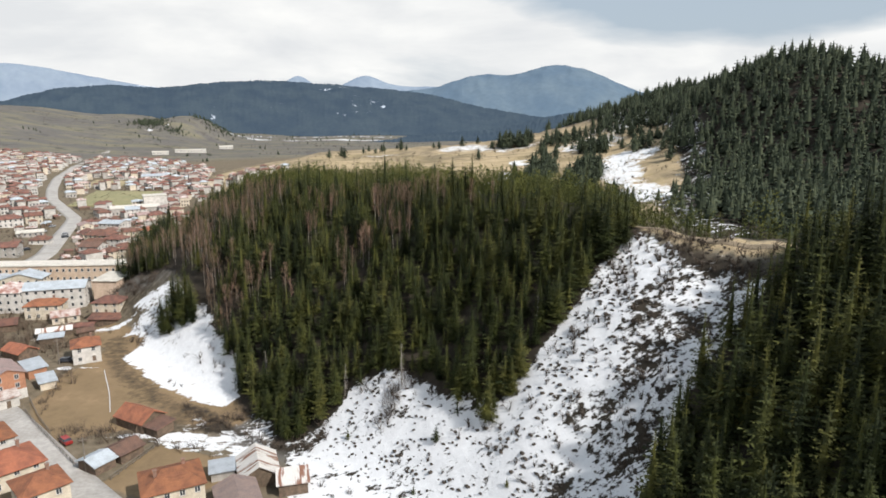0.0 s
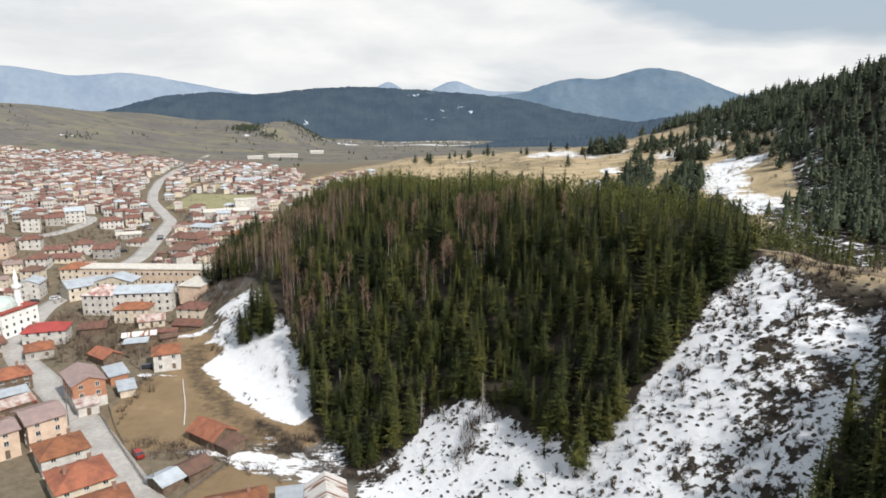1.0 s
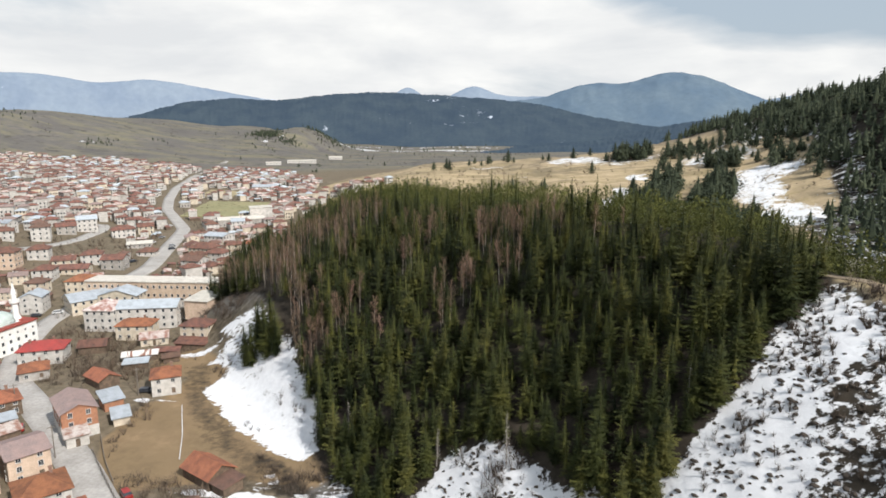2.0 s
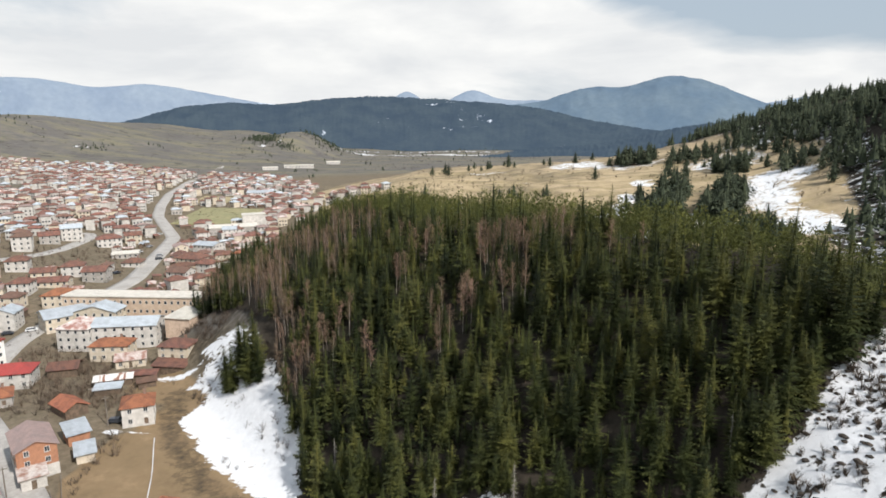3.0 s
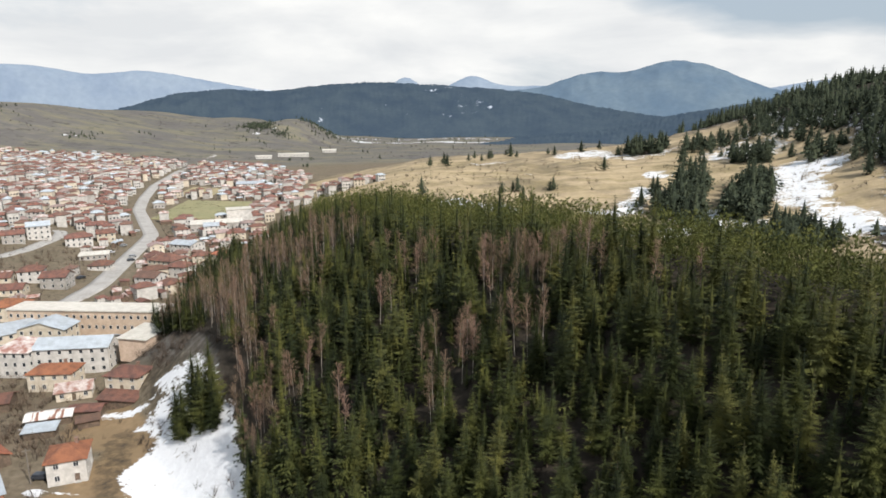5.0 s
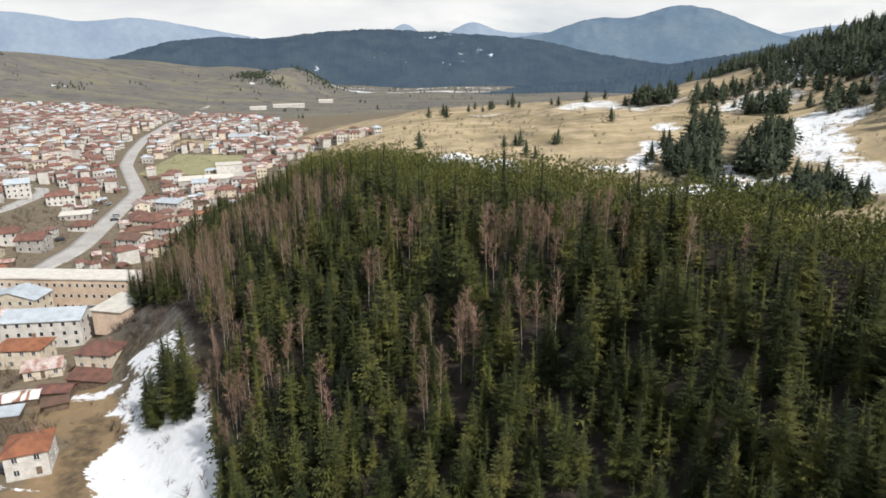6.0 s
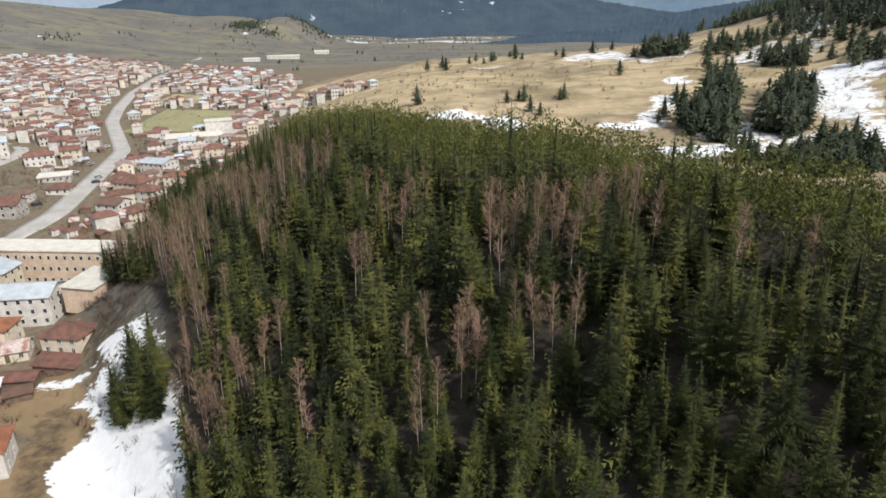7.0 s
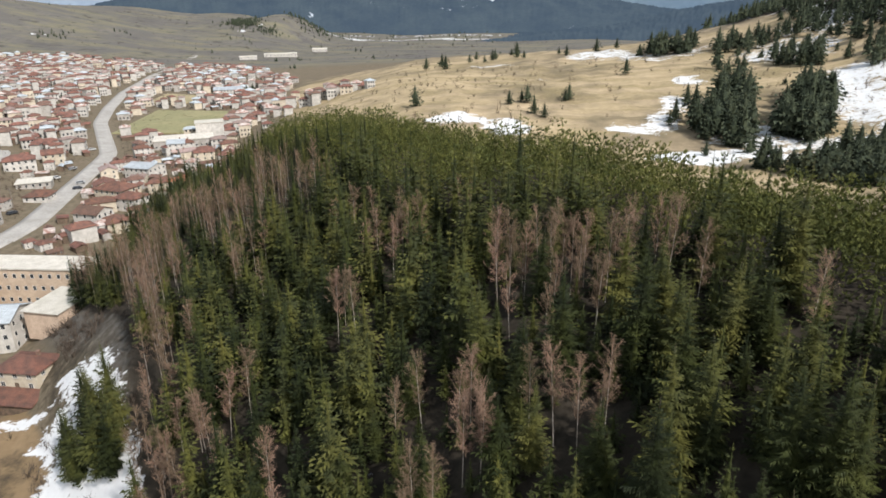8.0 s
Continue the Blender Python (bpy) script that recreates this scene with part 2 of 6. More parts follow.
    t.links.new(noise_of(0.9, 5, 0.6, ((0, 0, 0.8), (0.55, 1.5, 1.0))), lumps.inputs[3])
    wide = node(t, "ShaderNodeMath", operation="MULTIPLY_ADD")
    wide.inputs[1].default_value = 0.55
    t.links.new(noise_of(0.16, 5, 0.6, ((0, 0, 0.3), (0.6, 1.3, 1.0))), wide.inputs[0])
    t.links.new(lumps.outputs[0], wide.inputs[2])
    level = node(t, "ShaderNodeMath", operation="SUBTRACT")
    level.inputs[1].default_value = 0.275
    t.links.new(wide.outputs[0], level.inputs[0])
    colour = mixed(broken(attr("snow"), level.outputs[0], 0.022), colour, snow)
    t.links.new(colour, b.inputs["Base Color"])
    bp = t.nodes.new("ShaderNodeBump")
    bp.inputs["Strength"].default_value, bp.inputs["Distance"].default_value = 0.5, 0.5
    t.links.new(small, bp.inputs["Height"])
    t.links.new(bp.outputs[0], b.inputs["Normal"])
    return m


# ---- ground ----
def smin(a, b, k):
    h = np.clip(0.5 + 0.5 * (b - a) / k, 0, 1)
    return b * (1 - h) + a * h - k * h * (1 - h)


def smax(a, b, k):
    return -smin(-a, -b, k)


def bump(x, y, cx, cy, sx, sy):
    return np.exp(-0.5 * (((x - cx) / sx) ** 2 + ((y - cy) / sy) ** 2))


def ramp(v, a, b):
    u = np.clip((v - a) / (b - a), 0, 1)
    return u * u * (3 - 2 * u)


def height(x, y):
    """Height of the ground in metres over the plan."""
    x, y = np.asarray(x, float), np.asarray(y, float)
    west = -x / np.maximum(y, 300)
    valley = 14 * ramp(-x - 0.5 * (y - 400), 200, 400) * ramp(y, 250, 350) - 2 * bump(x, y, -60, 140, 40, 40)
    valley = valley + 50 * ramp(y, 1000, 1800) * ramp(west, 0.30, 0.48) + 40 * bump(x, y, -606, 1640, 50, 80) + 75 * bump(x, y, -1190, 1250, 200, 260) + 12 * ramp(y, 1300, 2100)
    valley = valley - 26 * ramp(y, 1200, 1700) * ramp(x + 0.25 * y, -120, 330)
    meadow = 31 + 0.045 * x + 0.028 * (y - 480) - 0.17 * np.maximum(0, -130 - x) - 7 * bump(x, y, 70, 385, 120, 45)
    meadow = meadow * ramp(y, -150, 60) * (1 - ramp(y, 690, 1120))
    across, along = 0.815 * x + 0.58 * (y - 218), -0.58 * x + 0.815 * (y - 218)
    across = across + 9 * ramp(-along, 50, 100)
    crown = 25 * np.exp(-0.5 * (across / np.where(across > 0, 27, 40)) ** 2) * (1 - ramp(along, 45, 150)) + 22 * bump(x, y, 125, 85, 40, 50) + 6 * bump(x, y, -115, 480, 60, 90) + 4 * bump(x, y, 34, 198, 26, 30)
    mountain = 64 * bump(x, y, 260, 480, 54, 100) + 50 * bump(x, y, 300, 760, 110, 130)
    crown = crown + 16 * bump(x, y, -88, 322, 27, 36) + 3 * bump(x, y, -62, 288, 18, 18) - 3.5 * bump(x, y, -27, 276, 12, 18) + 2.5 * bump(x, y, -14, 246, 10, 14)
    top = meadow + crown + mountain
    face = 0.761 * (x + 43) + 0.807 * (y - 156) + 3 * bump(x, y, 32, 123, 22, 18)
    spur = 22 + 0.9 * (x - 38) + 0.25 * (y - 96)
    flank = 2 + (0.55 + 0.45 * ramp(y, 235, 300)) * (x + 140 + 13 * ramp(y, 300, 350)) + 0.02 * (y - 277)
    gentle = 0.3 * (x + 170 + 0.32 * (y - 400))
    side = flank + (gentle - flank) * ramp(y, 345, 430)
    rise = smin(smax(face, spur, 6), side, 12)
    hill = smin(rise, top, 10)
    return smax(valley, hill, 5)


def inside(x, y, pts):
    """Signed distance to a closed outline in the plan: positive inside."""
    d = np.full(np.shape(x), 1e9)
    odd = np.zeros(np.shape(x), bool)
    for (ax, ay), (bx, by) in zip(pts, pts[1:] + pts[:1]):
        ex, ey = bx - ax, by - ay
        u = np.clip(((x - ax) * ex + (y - ay) * ey) / (ex * ex + ey * ey), 0, 1)
        d = np.minimum(d, np.hypot(x - ax - u * ex, y - ay - u * ey))
        if by != ay:
            odd ^= ((ay > y) != (by > y)) & (x < ax + (y - ay) / (by - ay) * ex)
    return np.where(odd, d, -d)


def near_line(x, y, pts):
    """Distance to an open line in the plan."""
    d = np.full(np.shape(x), 1e9)
    for (ax, ay), (bx, by) in zip(pts, pts[1:]):
        ex, ey = bx - ax, by - ay
        u = np.clip(((x - ax) * ex + (y - ay) * ey) / (ex * ex + ey * ey), 0, 1)
        d = np.minimum(d, np.hypot(x - ax - u * ex, y - ay - u * ey))
    return d


def waves(x, y, size, seed):
    """A cheap smooth unevenness between about -1 and 1."""
    r = random.Random(seed)
    s = 0.0
    for k in range(7):
        a, w, p = r.uniform(0, math.tau), r.uniform(0.6, 2.2) / size, r.uniform(0, math.tau)
        s = s + np.sin((x * math.cos(a) + y * math.sin(a)) * w * 2 + p + 1.3 * np.sin((x * math.sin(a) - y * math.cos(a)) * w + p))
    return s / 3.5


FOREST = [(-152, 296), (-133, 263), (-116, 250), (-100, 239), (-88, 223), (-79, 208), (-73.5, 197), (-68.5, 188), (-61, 179), (-57, 169), (-47, 155), (-40, 147), (-30, 144), (-25, 149), (-17, 148), (-10, 144),
          (0, 134), (6, 126), (10, 123), (14, 124), (19, 127.5), (25, 129.5), (29, 132), (32, 136.5), (38, 139.5), (42.5, 143), (46, 150), (52, 145), (58, 137), (64, 129), (72, 124), (92, 128), (128, 165), (104, 215), (74, 255), (38, 292), (-10, 318), (-60, 332), (-112, 335), (-152, 316)]
SPUR_WOOD = [(29, 94), (32, 98.5), (36, 102), (39.5, 105.5), (43, 109.5), (47.5, 112), (52, 114.5), (59, 117), (66, 119), (78, 119), (140, 122), (140, 20), (40, 20), (25, 70)]
MOUNTAIN_WOOD = [(104, 270), (112, 345), (147, 395), (166, 470), (180, 540), (180, 620), (170, 715), (130, 760), (120, 800), (160, 1000), (280, 1250), (700, 1250), (700, 160), (150, 160), (100, 200)]
SNOW_SLOPE = [(-40, 147), (-32, 120), (-12, 112), (8, 98), (20, 82), (29, 92), (45, 107), (60, 114), (67, 119), (59.5, 126), (50, 138), (45, 146), (33, 140), (28, 134), (12, 127), (0, 136), (-10, 147), (-20, 152), (-30, 147)]
SNOW_FIELD = [(-99, 235), (-108, 235), (-116.6, 234), (-109.6, 223), (-121.8, 219.6), (-108.6, 215), (-103.7, 209), (-105, 199), (-97.6, 191.7), (-84, 178.4), (-73.5, 170.5), (-65, 166.5), (-59, 164.5), (-54, 168), (-56, 175), (-57, 181), (-62, 187), (-71, 199), (-79, 211), (-89, 224)]
SNOW_STRIP = [(-68.7, 152), (-67, 164), (-57, 158), (-50, 161), (-42, 157), (-39, 148), (-41, 139), (-58, 141.5), (-74, 147), (-76, 151)]
FIELD = [(-113, 168), (-115, 189), (-106, 200), (-92, 193), (-82, 180), (-68, 162), (-84, 152), (-94, 148), (-104, 153)]
PLOT = [(-75, 129), (-70, 147), (-50, 140), (-47, 131), (-56, 122)]
MEADOW_SNOW = [(-58, 436, 17, 12, 0.68), (-34, 424, 12, 13, 0.70), (22, 424, 16, 10, 0.60), (34, 436, 8, 18, 0.56), (44, 468, 8, 24, 0.54), (60, 525, 10, 24, 0.53), (38, 382, 19, 11, 0.68), (62, 384, 16, 9, 0.576), (66, 410, 22, 22, 0.504), (90, 396, 22, 14, 0.522), (118, 455, 20, 42, 0.576), (140, 492, 22, 24, 0.594),
               (20, 680, 30, 40, 0.54), (62, 640, 40, 28, 0.522), (128, 585, 34, 40, 0.522), (70, 520, 20, 12, 0.45), (-20, 560, 18, 7, 0.45), (150, 360, 20, 25, 0.54), (-60, 640, 26, 8, 0.495), (175, 640, 40, 30, 0.54), (120, 390, 20, 30, 0.558), (-25, 490, 14, 4, 0.45), (-72, 150.5, 12, 2, 0.62), (-60, 146, 9, 2.5, 0.6),
               (-117, 191, 4, 1.6, 0.6), (-110, 192, 4, 1, 0.55), (-139, 217, 5, 2.5, 0.55), (-120, 226, 10, 2.2, 0.6), (-560, 1700, 60, 30, 0.62), (-470, 1690, 60, 26, 0.62), (-390, 1730, 60, 24, 0.6), (-300, 1760, 70, 26, 0.58), (-200, 1720, 80, 24, 0.58), (-615, 1570, 26, 20, 0.4)]
STREET = [(-62, 114), (-89, 137), (-108, 154), (-129, 171), (-150, 187), (-167, 199), (-184, 222), (-200, 254), (-204, 284), (-209, 324)]
MAIN_ROAD = [(-209, 324), (-212, 342), (-230, 385), (-247, 426), (-265, 468), (-300, 514), (-335, 560), (-372, 624), (-422, 720), (-498, 897), (-588, 1164)]
HILL_ROAD = [(-330, 300), (-299, 334), (-290, 355), (-289, 382), (-297, 410), (-302, 428), (-312, 447), (-326, 455), (-338, 450), (-346, 430), (-372, 420), (-420, 440)]
TRACK = [(40, 156), (44.8, 148.5), (47.8, 144.5), (50, 140), (54, 133), (60.5, 127), (66, 121.5), (76, 116)]
BARE_BAND = [(46, 122), (36, 113), (28, 106), (20, 97)]
STREAM_SIDE = [(-72.6, 166), (-65, 163), (-60, 158), (-66, 157), (-60, 152), (-53, 152.5), (-45, 144.5), (-34, 140.5), (-28, 144.5), (-34, 143.5), (-45, 147.5), (-52, 155), (-58, 160), (-63, 165), (-70, 169)]


def axis(lo, fine_lo, fine_hi, hi, step, grow=1.07):
    a = list(np.arange(fine_lo, fine_hi + 0.01, step))
    s, v = step, fine_hi
    while v < hi:
        s = min(s * grow, 42)
        v += s
        a.append(v)
    s, v, left = step, fine_lo, []
    while v > lo:
        s = min(s * grow, 42)
        v -= s
        left.append(v)
    return np.array(left[::-1] + a)


def mesh_of(name, verts, faces, attributes=()):
    """A mesh from arrays: verts n x 3, faces m x 3 or m x 4."""
    verts, faces = np.asarray(verts, np.float32), np.asarray(faces, np.int32)
    me = bpy.data.meshes.new(name)
    k = faces.shape[1]
    me.vertices.add(len(verts))
    me.vertices.foreach_set("co", verts.ravel())
    me.loops.add(faces.size)
    me.loops.foreach_set("vertex_index", faces.ravel())
    me.polygons.add(len(faces))
    me.polygons.foreach_set("loop_start", np.arange(0, faces.size, k, dtype=np.int32))
    for key, values in attributes:
        me.attributes.new(key, "FLOAT", "POINT").data.foreach_set("value", np.asarray(values, np.float32).ravel())
    me.update(calc_edges=True)
    return me


def relief(x, y):
    """The ground with its small unevenness."""
    steep = ramp(height(x, y), 2, 15)
    return height(x, y) + steep * (0.9 * waves(x, y, 14, 3) + 0.35 * waves(x, y, 5, 4)) + 6 * ramp(y, 900, 1800) * waves(x, y, 260, 5)


def build_ground():
    xs, ys = axis(-3600, -240, 110, 3600, 2.0), axis(-400, 84, 300, 4300, 2.0)
    gx, gy = np.meshgrid(xs, ys)
    z = relief(gx, gy)
    nx, ny = len(xs), len(ys)
    i = np.arange(nx * ny).reshape(ny, nx)
    faces = np.stack([i[:-1, :-1], i[:-1, 1:], i[1:, 1:], i[1:, :-1]], -1).reshape(-1, 4)
    wood = np.maximum(inside(gx, gy, FOREST), np.maximum(inside(gx, gy, SPUR_WOOD), inside(gx, gy, MOUNTAIN_WOOD)))
    gully = inside(gx, gy, SNOW_SLOPE)
    litter = np.maximum(np.maximum(ramp(wood, -4, 2), 0.75 * ramp(inside(gx, gy, STREAM_SIDE), -2, 1.5)), ramp(gully, -1, 4) * (1 - 0.5 * ramp(height(gx, gy), 47, 51)))
    bare = ramp(gx + 0.35 * (gy - 120), 8, 44)
    top = ramp(height(gx, gy), 44, 51)
    snow = ramp(gully, -2.5, 2.0) * (0.592 - 0.01 * bare - 0.074 * ramp(12 - near_line(gx, gy, BARE_BAND), 0, 9) * (1 + 0.6 * waves(gx, gy, 6, 6)) - 0.20 * ramp(height(gx, gy), 45.5, 50) * ramp(gx, 43, 52))
    snow = np.maximum(snow, ramp(inside(gx, gy, SNOW_FIELD), -3, 4) * (0.66 - 0.11 * ramp(gy, 205, 216)))
    snow = np.maximum(snow, ramp(inside(gx, gy, SNOW_STRIP), -3, 3) * 0.525)
    snow = snow * (1 - 0.22 * ramp(inside(gx, gy, STREAM_SIDE), -2, 1.0))
    for cx, cy, rx, ry, v in MEADOW_SNOW:
        snow = np.maximum(snow, v * ramp(1.6 - np.hypot((gx - cx) / rx, (gy - cy) / ry), 0, 1.0))
    snow = np.maximum(snow, 0.30 * ramp(wood, 0, 6))
    snow = np.maximum(snow, 0.47 * ramp(inside(gx, gy, MOUNTAIN_WOOD), -40, 10) * (1 - 0.5 * ramp(inside(gx, gy, MOUNTAIN_WOOD), 10, 30)))
    x_foot = -170 - 0.32 * (gy - 400)
    dry = (0.62 + 0.14 * waves(gx, gy, 60, 8)) * ramp(gx - x_foot, -10, 40) * ramp(gy, 290, 330) * (1 - ramp(gy + 0.2 * gx, 720, 850))
    dry = np.maximum(dry, 0.8 * ramp(4.5 - near_line(gx, gy, TRACK), 0, 3.0))
    scrub = ramp(gy - 0.4 * gx, 1080, 1250)
    scrub = np.maximum(scrub, 0.6 * ramp(-gx - 0.5 * (gy - 400), 330, 480))
    scrub = np.maximum(scrub, 0.85 * ramp(14 - np.abs(wood), 0, 10) * (gy < 300))
    soil = np.maximum(ramp(inside(gx, gy, FIELD), -3, 3), ramp(inside(gx, gy, PLOT), -2, 2))
    soil = np.maximum(soil, 0.75 * ramp(inside(gx, gy, SNOW_FIELD), -14, -6) * (1 - ramp(height(gx, gy), 1, 4)))
    wet = ramp(8 - near_line(gx, gy, [(-113, 216), (-100, 191), (-84, 175), (-71, 164), (-69, 154)]), 0, 7)
    litter = np.maximum(litter, 0.5 * wet)
    litter = np.maximum(litter, 0.5 * ramp(inside(gx, gy, SNOW_FIELD), -18, -4) * ramp(height(gx, gy), 1.5, 5))
    me = mesh_of("ground", np.stack([gx, gy, z], -1).reshape(-1, 3), faces,
                 (("snow", snow), ("dry", dry), ("scrub", scrub), ("soil", soil), ("litter", litter)))
    me.polygons.foreach_set("use_smooth", np.ones(len(faces), bool))
    me.materials.append(ground_material())
    return tagged(new("ground", me), "valley floor, dry meadow and patchy snow on steep slopes", "ground", kind="structure")


build_ground()


def resample(pts, step):
    out = []
    for (ax, ay), (bx, by) in zip(pts, pts[1:]):
        n = max(1, int(math.hypot(bx - ax, by - ay) / step))
        out += [(ax + (bx - ax) * k / n, ay + (by - ay) * k / n) for k in range(n)]
    out.append(pts[-1])
    p = np.array(out)
    for _ in range(6):
        p[1:-1] = 0.25 * p[:-2] + 0.5 * p[1:-1] + 0.25 * p[2:]
    return p


def strip(name, pts, width, lift, mat, label, category="road", step=4.0, depth=0.5):
    """A road laid over the ground, with a thickness."""
    p = resample(pts, step)
    d = np.gradient(p, axis=0)
    d /= np.hypot(d[:, 0], d[:, 1])[:, None]
    side = np.stack([d[:, 1], -d[:, 0]], -1)
    across = np.array([-0.5, -0.25, 0, 0.25, 0.5]) * width
    q = p[:, None, :] + across[None, :, None] * side[:, None, :]
    z = relief(q[..., 0], q[..., 1]) + lift
    top = np.concatenate([q, z[..., None]], -1)
    edge = top[:, [0, 4]].copy()
    edge[..., 2] -= depth
    v = np.concatenate([edge[:, :1], top, edge[:, 1:]], 1)
    n, k = v.shape[:2]
    i = np.arange(n * k).reshape(n, k)
    f = np.stack([i[:-1, :-1], i[:-1, 1:], i[1:, 1:], i[1:, :-1]], -1).reshape(-1, 4)
    me = mesh_of(name, v.reshape(-1, 3), f)
    me.materials.append(mat)
    return tagged(new(name, me), label, category, kind="structure")


strip("road", STREET, 8.5, 0.12, ASPHALT, "dusty pale asphalt street between the village houses")
strip("road", MAIN_ROAD, 9.5, 0.15, ASPHALT, "pale main road running through the town")
strip("track", TRACK, 1.6, 0.10, TRACK_DIRT, "pale dirt track along the grassy saddle", "track", 2.0)
strip("road", HILL_ROAD, 7.0, 0.15, CONCRETE, "pale concrete road curving up the slope")


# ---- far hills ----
# The haze of distance is put in as blue emission on the hill surfaces.
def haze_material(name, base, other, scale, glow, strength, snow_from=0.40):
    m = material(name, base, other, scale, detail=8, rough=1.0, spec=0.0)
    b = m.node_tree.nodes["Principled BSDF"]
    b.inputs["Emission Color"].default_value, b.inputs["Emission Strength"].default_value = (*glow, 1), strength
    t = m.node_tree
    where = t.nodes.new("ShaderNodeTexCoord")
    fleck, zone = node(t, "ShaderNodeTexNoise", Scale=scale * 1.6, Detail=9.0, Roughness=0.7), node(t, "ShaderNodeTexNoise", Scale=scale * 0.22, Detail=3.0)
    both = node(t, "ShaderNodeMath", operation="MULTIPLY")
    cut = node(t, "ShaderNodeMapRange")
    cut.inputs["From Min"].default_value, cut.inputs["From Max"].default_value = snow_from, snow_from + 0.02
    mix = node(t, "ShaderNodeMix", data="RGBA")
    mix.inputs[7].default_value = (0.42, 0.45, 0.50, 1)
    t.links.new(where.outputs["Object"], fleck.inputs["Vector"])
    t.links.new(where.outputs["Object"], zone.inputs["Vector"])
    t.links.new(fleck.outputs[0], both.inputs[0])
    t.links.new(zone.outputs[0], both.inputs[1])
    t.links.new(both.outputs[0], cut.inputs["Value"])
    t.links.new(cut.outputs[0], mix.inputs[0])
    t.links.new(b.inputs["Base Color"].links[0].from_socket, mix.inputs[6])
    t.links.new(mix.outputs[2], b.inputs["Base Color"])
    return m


def crest_line(a, knots):
    """A smooth crest through a few heights at angles."""
    x, y = np.array(knots, float).T
    k = np.clip(np.searchsorted(x, a) - 1, 0, len(x) - 2)
    u = np.clip((a - x[k]) / (x[k + 1] - x[k]), 0, 1)
    slope = np.gradient(y, x)
    w = x[k + 1] - x[k]
    return (2 * u ** 3 - 3 * u ** 2 + 1) * y[k] + (u ** 3 - 2 * u ** 2 + u) * w * slope[k] + (3 * u ** 2 - 2 * u ** 3) * y[k + 1] + (u ** 3 - u ** 2) * w * slope[k + 1]


def range_of_hills(name, dist, deep, knots, mat, label, rough_size, tops=0.0):
    """A far range as a relief; knots: degrees to the right of north, height of the crest."""
    na, nr = 520, 34
    ga, gu = np.meshgrid(np.linspace(knots[0][0], knots[-1][0], na), np.linspace(0, 1, nr))
    r = dist + deep * (gu - 0.62)
    x, y = r * np.sin(np.radians(ga)) - 7, r * np.cos(np.radians(ga)) + 60
    shape = ramp(gu, -0.1, 0.62) * (1 - 0.6 * ramp(gu, 0.62, 1))
    fold = 1 - np.abs(waves(x, y, 130, 11))
    z = crest_line(ga, knots) * shape + (rough_size * fold + 0.35 * rough_size * waves(x, y, 40, 12)) * shape * (1 - 0.85 * ramp(gu, 0.45, 0.62)) - 30 * (1 - ramp(gu, 0, 0.25))
    z = z + tops * np.random.default_rng(13).uniform(-1, 1, z.shape) * ramp(shape, 0.1, 0.5)
    i = np.arange(na * nr).reshape(nr, na)
    f = np.stack([i[:-1, :-1], i[:-1, 1:], i[1:, 1:], i[1:, :-1]], -1).reshape(-1, 4)
    me = mesh_of(name, np.stack([x, y, z], -1).reshape(-1, 3), f)
    me.polygons.foreach_set("use_smooth", np.ones(len(f), bool))
    me.materials.append(mat)
    return tagged(new(name, me), label, "hills", kind="structure")


RIDGE = [(-15, -50), (-11, -24), (-8, -14), (-5, -4), (-2, 6), (1, 14), (3.5, 20), (6.3, 36), (10.2, 61), (14.3, 79), (18, 103), (21.6, 124), (25, 142), (34, 150), (42, 110)]
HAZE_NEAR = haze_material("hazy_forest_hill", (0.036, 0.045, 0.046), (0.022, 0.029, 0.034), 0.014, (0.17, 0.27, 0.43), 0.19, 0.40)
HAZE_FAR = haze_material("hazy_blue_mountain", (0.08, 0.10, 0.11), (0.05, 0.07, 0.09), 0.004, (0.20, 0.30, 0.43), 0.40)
HAZE_FARTHEST = haze_material("hazy_pale_mountain", (0.13, 0.14, 0.15), (0.09, 0.10, 0.12), 0.004, (0.32, 0.44, 0.60), 0.52, 0.322)
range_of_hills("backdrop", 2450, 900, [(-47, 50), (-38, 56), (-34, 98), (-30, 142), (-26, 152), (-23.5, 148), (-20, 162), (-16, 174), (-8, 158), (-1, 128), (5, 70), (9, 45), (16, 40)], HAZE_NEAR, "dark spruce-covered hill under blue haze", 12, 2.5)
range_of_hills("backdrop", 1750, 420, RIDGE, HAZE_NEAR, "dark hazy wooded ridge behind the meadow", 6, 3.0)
range_of_hills("backdrop", 4100, 900, [(-7, 150), (-3, 185), (-0.5, 208), (2, 265), (4, 285), (6, 280), (9.3, 335), (12, 310), (14.7, 232), (17, 165), (22, 150)], HAZE_FAR, "rounded mountain in the distance under blue haze", 18)
range_of_hills("backdrop", 4550, 500, [(-62, 260), (-50, 300), (-40, 354), (-36, 312), (-33, 332), (-28, 276), (-23.5, 214), (-16, 208), (-13.8, 225), (-12.1, 292), (-10.5, 230), (-9, 228), (-6.4, 296), (-4.5, 245), (0, 225), (10, 190), (16, 180), (20, 222), (26, 222), (50, 180)], HAZE_FARTHEST, "mountain range far away under pale blue haze", 14)


# ---- trees ----
def arrays(tris):
    v = np.array(tris, float).reshape(-1, 3)
    return v, np.arange(len(v)).reshape(-1, 3)


